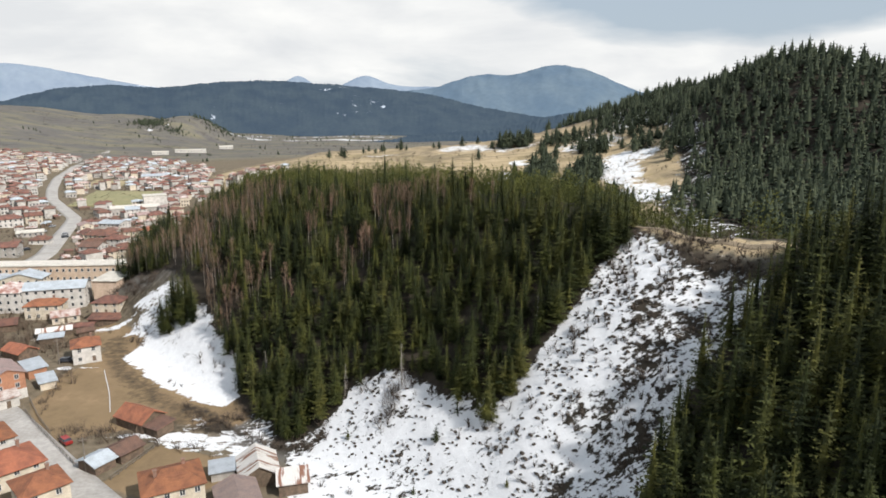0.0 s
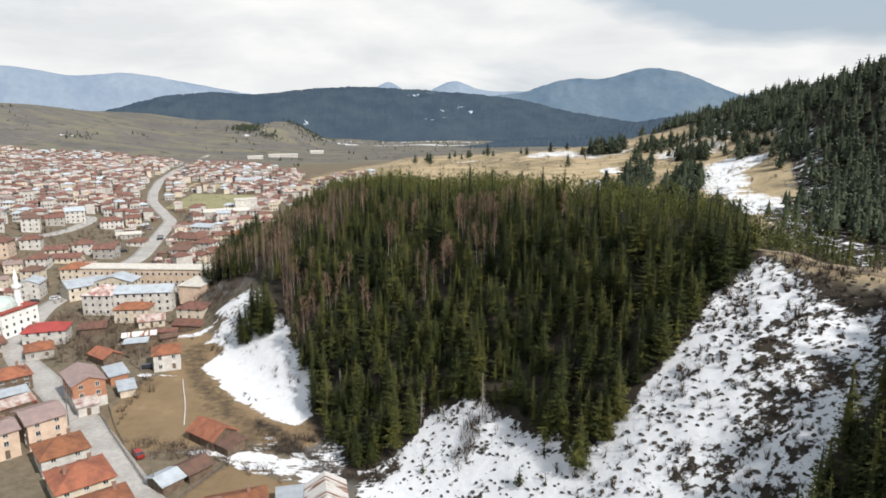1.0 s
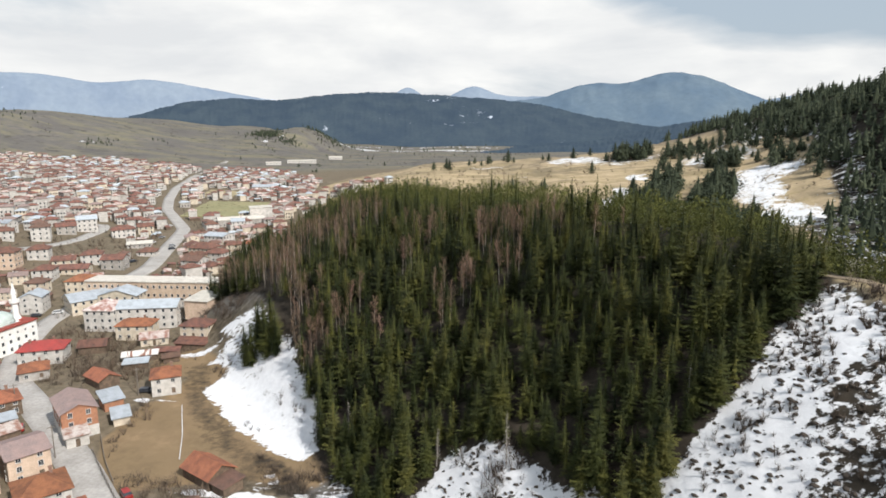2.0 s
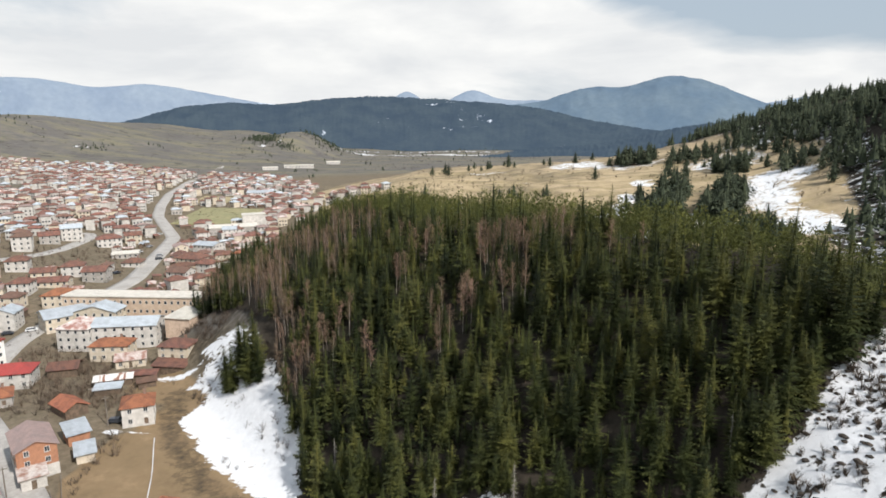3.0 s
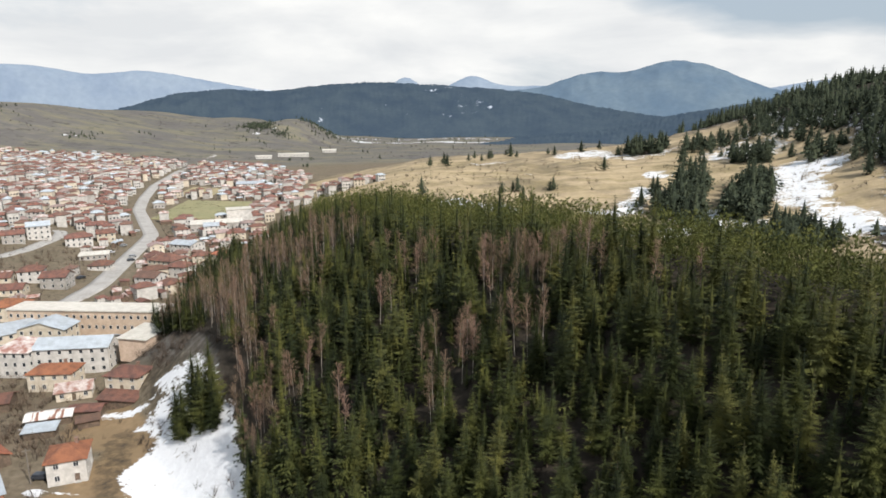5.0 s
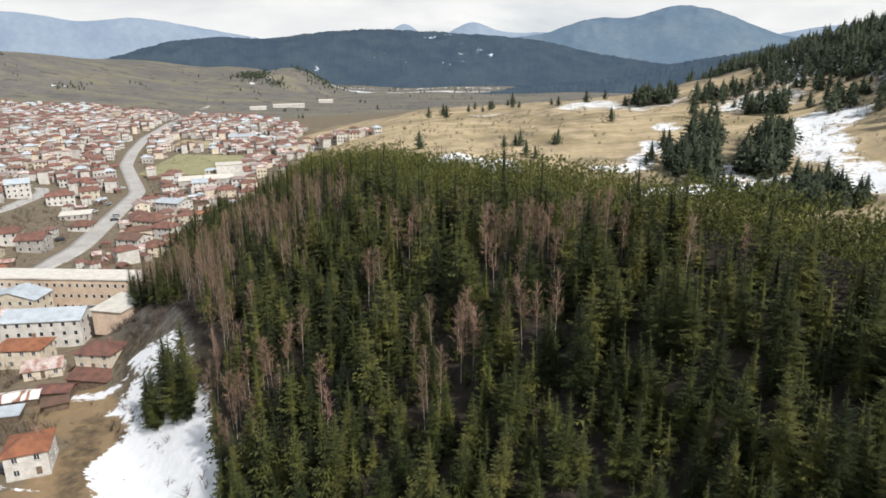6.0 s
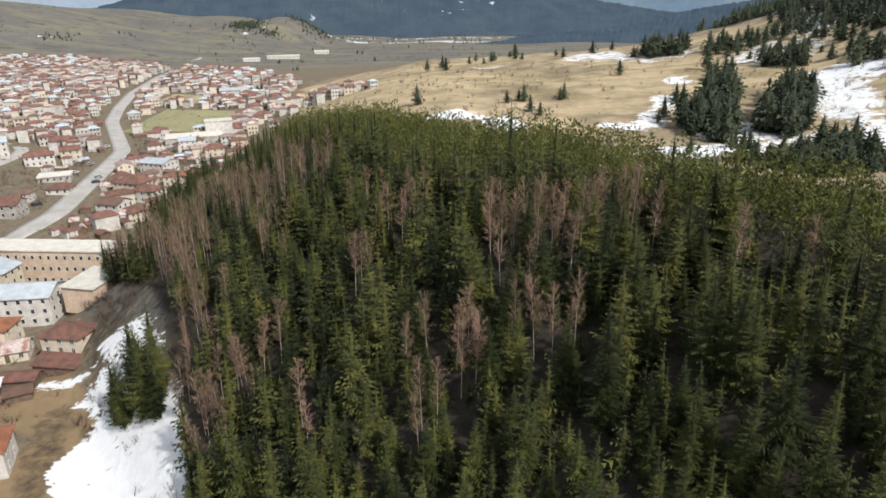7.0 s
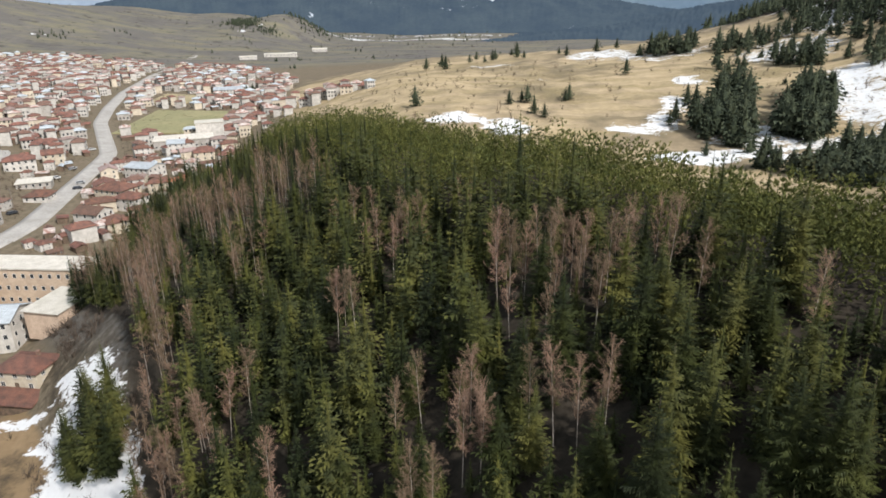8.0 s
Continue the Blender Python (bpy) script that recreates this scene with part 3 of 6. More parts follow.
def spruce_crown(seed, tall, wide, levels, per, cuts, droop=0.35, low=0.10, power=1.0, full=1.05, hang=0.30, core_wide=0.24):
    """The crown of a conifer: whorls of drooping boughs, each a row of narrow twigs along a spine, round a dark core."""
    r = random.Random(seed)
    tris = []
    core = 7
    for k in range(core):
        a, b = math.tau * k / core, math.tau * (k + 1) / core
        w = core_wide * wide
        tris.append([(w * math.cos(a), w * math.sin(a), tall * (low + 0.08)), (w * math.cos(b), w * math.sin(b), tall * (low + 0.08)), (0, 0, tall * 0.95)])
    lobe, swing = r.uniform(0, math.tau), r.uniform(0.08, 0.25)
    for i in range(levels):
        u = (i + r.uniform(-0.25, 0.25)) / (levels - 0.5)
        u = min(max(u, 0.0), 1.0)
        reach = wide * ((1 - u ** full) ** power * (0.72 + 0.28 * min(1, u / 0.18)) + 0.05) * r.uniform(0.80, 1.18)
        n = max(4, round(per * (0.45 + 0.55 * (1 - u))))
        turn = r.uniform(0, math.tau)
        for k in range(n):
            a = turn + math.tau * (k + r.uniform(-0.4, 0.4)) / n
            z = tall * (low + (1 - low) * u * 0.985) + r.uniform(-0.3, 0.3) * (1 - u)
            length = reach * r.uniform(0.55, 1.25) * (1 + swing * math.sin(a + lobe))
            dx, dy = math.cos(a), math.sin(a)
            fall = droop * (1 - 1.3 * u) + r.uniform(-0.18, 0.18)

            def at(s, off=0.0, drop=0.0):
                lift = 0.24 * length * s * s
                return (dx * length * s - dy * off, dy * length * s + dx * off, z - fall * length * s + lift - drop)
            half = length * (0.36 if cuts < 8 else 0.27) + 0.10
            step = 0.90 / cuts
            for c in range(cuts):
                s0 = 0.12 + step * (c + r.uniform(-0.25, 0.25))
                w = half * (1.05 - 0.75 * c / cuts)
                for side in (-1, 1):
                    tip = r.uniform(0.55, 1.25)
                    tris.append([at(s0), at(s0 + 0.85 * step), at(min(s0 + step * 0.6 + 0.16, 1.08), side * w * tip, (hang * w + 0.05) * r.uniform(0.3, 1.4))])
            tris.append([at(0.88, -0.05), at(0.88, 0.05), at(1.08)])
    tris.append([(-0.06, 0, tall * 0.93), (0.06, 0, tall * 0.93), (0, 0, tall * 1.035)])
    return arrays(tris)


def pine_crown(seed, tall, wide, tufts):
    """The round, soft crown of a young pine: upward needle tufts."""
    r = random.Random(seed)
    tris = []
    lobes = [(r.uniform(0, math.tau), r.uniform(0.25, 0.9), r.uniform(0.1, 0.3)) for _ in range(5)]

    def reach(u, a):
        w = wide * (1 - (abs(u - 0.42) / 0.60) ** 2.2) ** 0.6 if u < 1.0 else 0.05
        return w * (0.85 + sum(g * max(0.0, math.cos(a - b)) * math.exp(-((u - c) / 0.16) ** 2) for b, c, g in lobes))
    for k in range(tufts):
        u = 0.10 + 0.88 * (k + r.random()) / tufts
        a = r.uniform(0, math.tau)
        w = reach(u, a) * r.uniform(0.5, 1.0)
        p = Vector((w * math.cos(a), w * math.sin(a), u * tall))
        axis_of = Vector((math.cos(a) * 0.75, math.sin(a) * 0.75, 0.35 + 0.8 * u)).normalized()
        size = r.uniform(0.55, 0.95) * (0.55 + 0.1 * wide)
        for _ in range(4):
            d = (axis_of + Vector((r.uniform(-1, 1), r.uniform(-1, 1), r.uniform(-0.6, 0.8))) * 0.8).normalized() * size
            o = d.cross(Vector((r.uniform(-1, 1), r.uniform(-1, 1), r.uniform(-1, 1)))).normalized() * size * 0.16
            tris.append([tuple(p - o), tuple(p + o), tuple(p + d)])
    return arrays(tris)


def stem(tall, radius, sides=5, lean=0.0):
    v, f = [], []
    rings = 4
    for j in range(rings):
        u = j / (rings - 1)
        for k in range(sides):
            a = math.tau * k / sides
            w = radius * (1 - 0.9 * u)
            v.append((w * math.cos(a) + lean * u * u * tall, w * math.sin(a), -0.8 + (tall + 0.8) * u))
    for j in range(rings - 1):
        for k in range(sides):
            a, b = j * sides + k, j * sides + (k + 1) % sides
            f += [(a, b, b + sides), (a, b + sides, a + sides)]
    return np.array(v), np.array(f)


def birch(seed, tall, limbs, twigs, thick=1.0):
    """Steep limbs and the fine bare twigs of a narrow, round-topped crown on the upper half of a bare trunk."""
    r = random.Random(seed)
    wood, fine = [], []
    for k in range(limbs):
        u = 0.36 + 0.58 * (k + r.random()) / limbs
        a = r.uniform(0, math.tau)
        p = Vector((0.02 * tall * u * u, 0, tall * u))
        v = u + r.uniform(0.05, 0.16)
        wide = 0.145 * tall * max(0.05, 1 - (abs(v - 0.72) / 0.36) ** 2.2) ** 0.6 * r.uniform(0.35, 1.0)
        e = Vector((p.x + math.cos(a) * wide, math.sin(a) * wide, tall * min(v, 1.05)))
        s = Vector((-math.sin(a), math.cos(a), 0)) * 0.035
        wood.append([p - s, p + s, e])
        for j in range(twigs):
            q = p.lerp(e, r.uniform(0.15, 1.05))
            b = a + r.gauss(0, 1.1)
            w = Vector((math.cos(b) * 0.7, math.sin(b) * 0.7, r.uniform(-0.5, 1.1))).normalized() * r.uniform(0.3, 0.7)
            o = Vector((-math.sin(b), math.cos(b), 0)) * r.uniform(0.012, 0.024) * thick
            fine.append([q - o, q + o, q + w])
            f = Vector((r.uniform(-1, 1), r.uniform(-1, 1), r.uniform(-0.6, 0.6))) * 0.34
            fine.append([q + w * 0.4 - o, q + w * 0.4 + o, q + w * 0.5 + f])
    return arrays([[tuple(p) for p in t] for t in fine + wood])


def thing(name, label, category, group=""):
    e = new(name)
    e.empty_display_size = 0.5
    return tagged(e, label, category, group)


def mesh_part(name, me, mat, parent, label=""):
    if not me.materials:
        me.materials.append(mat)
    ob = new(name, me)
    ob.parent = parent
    return tagged(ob, label) if label else ob


def tree_thing(name, crown, trunk, crown_mat, bark, label, group):
    e = thing(name, label, "tree", group)
    mesh_part("trunk", mesh_of("trunk", *trunk), bark, e)
    mesh_part("crown", mesh_of("crown", *crown), crown_mat, e)
    return e


def joined(name, kinds, spots, mat, label, category):
    """Many trees as one mesh. spots: x, y, z, turn, size, kind, tint."""
    vs, fs, ts, base = [], [], [], 0
    for k, (v, f) in enumerate(kinds):
        mine = [s for s in spots if s[5] == k]
        if not mine:
            continue
        s = np.array(mine, float)
        c, n = np.cos(s[:, 3])[:, None], np.sin(s[:, 3])[:, None]
        size = s[:, 4][:, None]
        wx, wy = v[:, 0][None], v[:, 1][None]
        p = np.stack([s[:, 0][:, None] + size * (c * wx - n * wy), s[:, 1][:, None] + size * (n * wx + c * wy), s[:, 2][:, None] + size * v[:, 2][None]], -1)
        vs.append(p.reshape(-1, 3))
        fs.append((f[None] + (base + len(v) * np.arange(len(s)))[:, None, None]).reshape(-1, 3))
        ts.append(np.repeat(s[:, 6], len(v)))
        base += len(v) * len(s)
    if not vs:
        return None
    me = mesh_of(name, np.concatenate(vs), np.concatenate(fs), (("tint", np.concatenate(ts)),))
    me.materials.append(mat)
    return tagged(new(name, me), label, category, kind="stuff")


def scatter(outline, gap, seed, margin=0.0):
    """Spots on a shaken grid inside an outline of the plan."""
    r = random.Random(seed)
    px, py = [p[0] for p in outline], [p[1] for p in outline]
    out = []
    y, row = min(py), 0
    while y < max(py):
        x = min(px) + (row % 2) * gap / 2
        while x < max(px):
            out.append((x + r.uniform(-0.42, 0.42) * gap, y + r.uniform(-0.42, 0.42) * gap))
            x += gap
        y += gap * 0.87
        row += 1
    p = np.array(out)
    p = p[inside(p[:, 0], p[:, 1], outline) > margin]
    return [(float(x), float(y)) for x, y in p]


def spots_of(points, seed, kinds, lo, hi, low_share=0.0):
    r = random.Random(seed)
    out = []
    p = np.array(points)
    for (x, y), z in zip(points, relief(p[:, 0], p[:, 1])):
        out.append((x, y, float(z) - 0.2, r.uniform(0, math.tau), r.uniform(lo, hi) * (r.uniform(0.5, 0.75) if r.random() < low_share else 1.0), r.randrange(kinds), r.random()))
    return out


NEAR_SPRUCE = [spruce_crown(20 + k, t, w, lv, 11 if k < 4 else 10, 8 if k < 4 else 5, droop=d, full=f) for k, (t, w, lv, d, f) in enumerate([(13, 2.6, 27, 0.40, 1.0), (15, 2.9, 30, 0.50, 1.1), (11, 2.5, 24, 0.36, 0.95), (14, 2.4, 29, 0.45, 1.05), (9.5, 2.3, 22, 0.32, 0.95), (16.5, 3.1, 32, 0.45, 1.15), (12, 2.8, 25, 0.45, 1.0), (10.5, 2.2, 24, 0.36, 1.0)])]
MID_SPRUCE = [spruce_crown(40 + k, t, w, 18, 8, 3, droop=d) for k, (t, w, d) in enumerate([(13, 2.5, 0.40), (15, 2.8, 0.45), (11, 2.4, 0.35), (14, 2.3, 0.42), (10, 2.3, 0.3), (12, 2.7, 0.4)])]
FAR_SPRUCE = [spruce_crown(60 + k, t, w, 7, 5, 1, droop=d, full=1.7, power=0.85, hang=0.7, core_wide=0.60) for k, (t, w, d) in enumerate([(14, 3.7, 0.45), (16, 4.0, 0.5), (11.5, 3.4, 0.4)])]
SPUR_SPRUCE = [spruce_crown(45 + k, t, w, 18, 8, 3, droop=0.42) for k, (t, w) in enumerate([(14, 2.7), (16.5, 3.0), (11.5, 2.5)])]
SMALL_SPRUCE = [spruce_crown(50 + k, t, w, 10, 6, 3, droop=0.35) for k, (t, w) in enumerate([(7.5, 1.8), (8.5, 1.9), (6.5, 1.7)])]
GROUP_SPRUCE = [spruce_crown(70 + k, t, w, 14, 8, 2, droop=0.40, full=f, hang=0.8, core_wide=0.55) for k, (t, w, f) in enumerate([(16, 4.4, 1.9), (13.5, 4.2, 2.0), (10, 3.6, 1.8)])]
YOUNG_PINE = [pine_crown(80 + k, t, w, 76) for k, (t, w) in enumerate([(8.5, 2.6), (9.5, 2.9), (7.0, 2.4), (10.5, 2.8)])]
NEAR_BIRCH = [birch(90 + k, t, 40, 26) for k, t in enumerate([12, 13.5, 10.5])]
BIRCH = [birch(94 + k, t, 26, 18, 1.5) for k, t in enumerate([12, 13.5, 10.5])]
# where bare birches stand among the spruces: a band along the flank, and loose groups (x, y, half widths, share)
BIRCH_BAND = [(-114, 243), (-107, 262), (-86, 268), (-66, 262), (-58, 250), (-63, 240), (-76, 242), (-90, 244), (-102, 236)]
BIRCH_GROUPS = [(-37, 219, 4, 4, 0.8), (-30, 227, 2.5, 2.5, 0.7), (-18, 206, 6, 5, 0.85), (-7, 202, 6, 4.5, 0.85), (-15, 194, 5, 3.5, 0.7), (-26, 188, 4, 4, 0.75), (-23, 181, 3, 4, 0.8), (-17, 183, 2.5, 3, 0.8), (-12, 181, 3.5, 3, 0.7), (-57, 197, 5, 4, 0.7), (-65, 195, 4, 4, 0.7),
                (-81, 219, 5, 6, 0.6), (-41, 207, 3, 3, 0.6), (8, 183, 3, 2, 0.7), (14, 178, 4, 3, 0.5), (-64, 226, 4, 5, 0.6), (-31, 187, 2.5, 2.5, 0.6), (-27, 177, 3, 3, 0.6), (-88, 229, 6, 8, 0.5), (-48, 232, 4, 3, 0.5), (-96, 224, 4, 5, 0.5), (-52, 215, 3, 3, 0.45), (3, 196, 5, 2.5, 0.45), (-45, 188, 4, 4, 0.4)]


def birch_share(x, y):
    """How far bare birches take the spruces' place."""
    share = 0.74 * ramp(inside(x, y, BIRCH_BAND), -2, 3)
    share = np.maximum(share, 0.68 * ramp(13 - inside(x, y, FOREST), 0, 5) * ramp(-x, 62, 72) * (1 - ramp(y, 262, 280)))
    for cx, cy, rx, ry, v in BIRCH_GROUPS:
        share = np.maximum(share, v * ramp(1.35 - np.hypot((x - cx) / rx, (y - cy) / ry), 0, 0.5))
    return share


def pine_zone(x, y, cluster):
    return 0.815 * x + 0.58 * (y - 218) > -6 - 12 * float(ramp(-x, 0, 40)) - 9 * float(ramp(-x, 50, 90)) + 3 * cluster and x > -102 + 4 * cluster


def plant_hill():
    r = random.Random(7)
    points = scatter(FOREST, 3.25, 5, 1.0)
    spruces, pines, birches, low = [], [], [], []
    p = np.array(points)
    gx, gy = p[:, 0], p[:, 1]
    facts = zip(points, height(gx, gy), inside(gx, gy, FOREST), birch_share(gx, gy), waves(gx, gy, 13, 21))
    for (x, y), h, edge, share, cluster in facts:
        clump = math.hypot(x + 89, y - 210)
        if x > 45 and y < 165:
            if r.random() < 0.5 and near_line(x, y, TRACK) > 3:
                (pines if r.random() < 0.75 else low).append((x, y))
        elif pine_zone(x, y, cluster) and h > 26 and (x < 24 or edge > 16):
            continue
        elif r.random() < share and clump > 10:
            birches.append((x, y))
        elif 8 < clump < 15 and x > -94:
            if r.random() < 0.25:
                low.append((x, y))
        elif r.random() < 0.10 + 0.35 * share:
            low.append((x, y))
        else:
            (spruces if r.random() < 0.66 + 0.2 * (edge < 5) + 0.3 * (clump < 10) else low).append((x, y))
    for x, y in scatter(FOREST, 3.6, 17, 1.5):
        if r.random() < (0.7 if y < 185 and x > -45 else 0.45) and y < 255 and not pine_zone(x, y, 0.0) and not (x > 45 and y < 165) and not 8 < math.hypot(x + 89, y - 210) < 15:
            low.append((x, y))
    q = np.array(scatter(FOREST, 2.6, 6))
    facts = zip(q, height(q[:, 0], q[:, 1]), inside(q[:, 0], q[:, 1], FOREST), waves(q[:, 0], q[:, 1], 13, 21))
    pines += [(float(x), float(y)) for (x, y), h, edge, cluster in facts if pine_zone(x, y, cluster) and 0.815 * x + 0.58 * (y - 218) < 24 and h > 26 and (x < 24 or edge > 16) and not (x > 45 and y < 165) and r.random() < 0.9]
    close = sorted(spruces, key=lambda p: math.hypot(p[0] - 2, p[1] - 152))
    things, rest = close[:270], close[270:]
    protos = [tree_thing("spruce", c, stem(c[0][:, 2].max() * 0.96, 0.16), NEEDLES, BARK, "dark green spruce in the dense hillside wood", "hillside spruces") for c in NEAR_SPRUCE]
    used = [False] * len(protos)
    for i, (x, y) in enumerate(things):
        k = r.randrange(4) if i < 110 else r.randrange(4, len(protos))
        m = pose(x, y, float(relief(x, y)) - 0.2, r.uniform(-3, 3), r.uniform(-3, 3), r.uniform(0, 360)) @ Matrix.Scale(r.uniform(0.66, 1.15), 4)
        if used[k]:
            copy_thing(protos[k], m)
        else:
            protos[k].matrix_basis, used[k] = m, True
    back = [p for p in rest if p[0] < -58 and p[1] > 252]
    rest = [p for p in rest if p not in set(back)]
    joined("spruce_wood", MID_SPRUCE, spots_of(rest, 8, len(MID_SPRUCE), 0.75, 1.2) + spots_of(back, 18, len(MID_SPRUCE), 0.5, 0.8), NEEDLES, "dense dark green spruce wood on the steep hillside", "forest")
    joined("spruce_undergrowth", SMALL_SPRUCE, spots_of(low, 11, len(SMALL_SPRUCE), 0.5, 1.1), NEEDLES, "low dark spruces between the taller trees", "forest")
    joined("young_pine_wood", YOUNG_PINE, spots_of(pines, 9, len(YOUNG_PINE), 0.55, 1.0), PINE, "lighter green young pines along the hilltop", "forest")
    birch_close = sorted(birches, key=lambda p: math.hypot(p[0] + 20, p[1] - 180))
    stands, far = birch_close[:90], birch_close[90:]
    kinds = [tree_thing("birch", c, stem(t, 0.075, 5, 0.02), TWIGS, BIRCH_BARK, "bare birch with pale trunk and reddish twigs", "bare birches") for c, t in zip(NEAR_BIRCH, (12, 13.5, 10.5))]
    fresh = [True] * len(kinds)
    for x, y in stands:
        k = r.randrange(len(kinds))
        m = pose(x, y, float(relief(x, y)) - 0.2, r.uniform(-4, 4), r.uniform(-4, 4), r.uniform(0, 360)) @ Matrix.Scale(r.uniform(0.75, 1.1), 4)
        if fresh[k]:
            kinds[k].matrix_basis, fresh[k] = m, False
        else:
            copy_thing(kinds[k], m)
    spots = spots_of(far, 10, len(BIRCH), 0.75, 1.15)
    joined("birch_twigs", BIRCH, spots, TWIGS, "reddish bare birch crowns along the wood's edge", "forest")
    joined("birch_trunks", [stem(t, 0.08, 4, 0.02) for t in (12, 13.5, 10.5)], spots, BIRCH_BARK, "pale slender birch trunks along the wood's edge", "forest")


plant_hill()
joined("spur_wood", SPUR_SPRUCE, spots_of([p for p in scatter(SPUR_WOOD, 2.9, 15, 2.6) if p[0] < 0.72 * p[1] + 14], 16, len(SPUR_SPRUCE), 0.8, 1.25, 0.4), NEEDLES, "dense dark spruce wood beside the snowy gully", "forest")


def plant_mountain():
    r = random.Random(31)

    p = np.array(scatter(MOUNTAIN_WOOD, 6.9, 32))
    gap, border = waves(p[:, 0], p[:, 1], 45, 33), inside(p[:, 0], p[:, 1], MOUNTAIN_WOOD)
    p = p[(gap < 1.35 - 0.9 * (border < 20)) & (p[:, 0] < 0.68 * p[:, 1] + 12) & (p[:, 1] < 1050) & ~((0.47 * (p[:, 0] - 260) + 0.88 * (p[:, 1] - 480) > 70) & (p[:, 0] > 225) & (p[:, 1] < 700))]
    deep = inside(p[:, 0], p[:, 1], MOUNTAIN_WOOD) + 14 * waves(p[:, 0], p[:, 1], 22, 34)
    points = [(x, y) for (x, y), d in zip(p, deep) if r.random() < (0.36 + 0.57 * float(ramp(d, 0, 30))) * (1 - 0.4 * float(ramp(y, 680, 800)))]
    joined("mountain_wood", FAR_SPRUCE, spots_of(points, 33, 3, 0.7, 1.15), NEEDLES_HAZED, "dark spruce forest over the mountain side", "forest")
    return len(points)


plant_mountain()


# ---- houses ----
def box(bm, x0, x1, y0, y1, z0, z1, slot=0):
    v = [bm.verts.new(p) for p in ((x0, y0, z0), (x1, y0, z0), (x1, y1, z0), (x0, y1, z0), (x0, y0, z1), (x1, y0, z1), (x1, y1, z1), (x0, y1, z1))]
    for q in ((0, 3, 2, 1), (4, 5, 6, 7), (0, 1, 5, 4), (1, 2, 6, 5), (2, 3, 7, 6), (3, 0, 4, 7)):
        bm.faces.new([v[i] for i in q]).material_index = slot
    return v


def poly(bm, points, faces, slot=0):
    v = [bm.verts.new(p) for p in points]
    for q in faces:
        bm.faces.new([v[i] for i in q]).material_index = slot


def finish(name, bm, mats):
    bmesh.ops.recalc_face_normals(bm, faces=bm.faces)
    me = bpy.data.meshes.new(name)
    bm.to_mesh(me)
    bm.free()
    for m in mats if isinstance(mats, (list, tuple)) else [mats]:
        me.materials.append(m)
    return me


def part(name, bm, mats, parent, label=""):
    ob = new(name, finish(name, bm, mats))
    ob.parent = parent
    return tagged(ob, label) if label else ob


def ring(bm, x0, x1, z0, z1, y):
    return [bm.verts.new(p) for p in ((x0, y, z0), (x1, y, z0), (x1, y, z1), (x0, y, z1))]


def window_mesh(w, h, t=0.08):
    """A framed window in one piece: outer rim, face, reveal and glass."""
    bm = bmesh.new()
    rings = [ring(bm, -w / 2, w / 2, 0, h, 0.08), ring(bm, -w / 2, w / 2, 0, h, -0.06), ring(bm, -w / 2 + t, w / 2 - t, t, h - t, -0.06), ring(bm, -w / 2 + t, w / 2 - t, t, h - t, -0.01)]
    for a, b in zip(rings, rings[1:]):
        for k in range(4):
            bm.faces.new((a[k], a[(k + 1) % 4], b[(k + 1) % 4], b[k]))
    bm.faces.new(rings[-1]).material_index = 1
    return finish("window", bm, [FRAME, GLASS])


def pane_meshes(w, h, t=0.08):
    """A two-light frame in one piece, its pane and its sill."""
    bm = bmesh.new()
    xs, zs = (-w / 2, -w / 2 + t, -0.035, 0.035, w / 2 - t, w / 2), (0, t, h - t, h)
    grid = [[bm.verts.new((x, -0.06, z)) for x in xs] for z in zs]
    faces = [bm.faces.new((grid[j][i], grid[j][i + 1], grid[j + 1][i + 1], grid[j + 1][i])) for j in range(3) for i in range(5) if not (j == 1 and i in (1, 3))]
    back = bmesh.ops.extrude_face_region(bm, geom=faces)["geom"]
    for v in back:
        if isinstance(v, bmesh.types.BMVert):
            v.co.y += 0.14
    frame_mesh = finish("window", bm, FRAME)
    bm = bmesh.new()
    box(bm, -w / 2 + t, w / 2 - t, -0.02, 0.06, t, h - t)
    pane = finish("pane", bm, GLASS)
    bm = bmesh.new()
    box(bm, -w / 2 - 0.08, w / 2 + 0.08, -0.14, 0.02, -0.08, -0.004)
    return frame_mesh, pane, finish("sill", bm, CONCRETE)


WINDOW = window_mesh(1.1, 1.35)
FRAME_ONLY, PANE, SILL = pane_meshes(1.1, 1.35)
SMALL_WINDOW = window_mesh(0.8, 0.8)


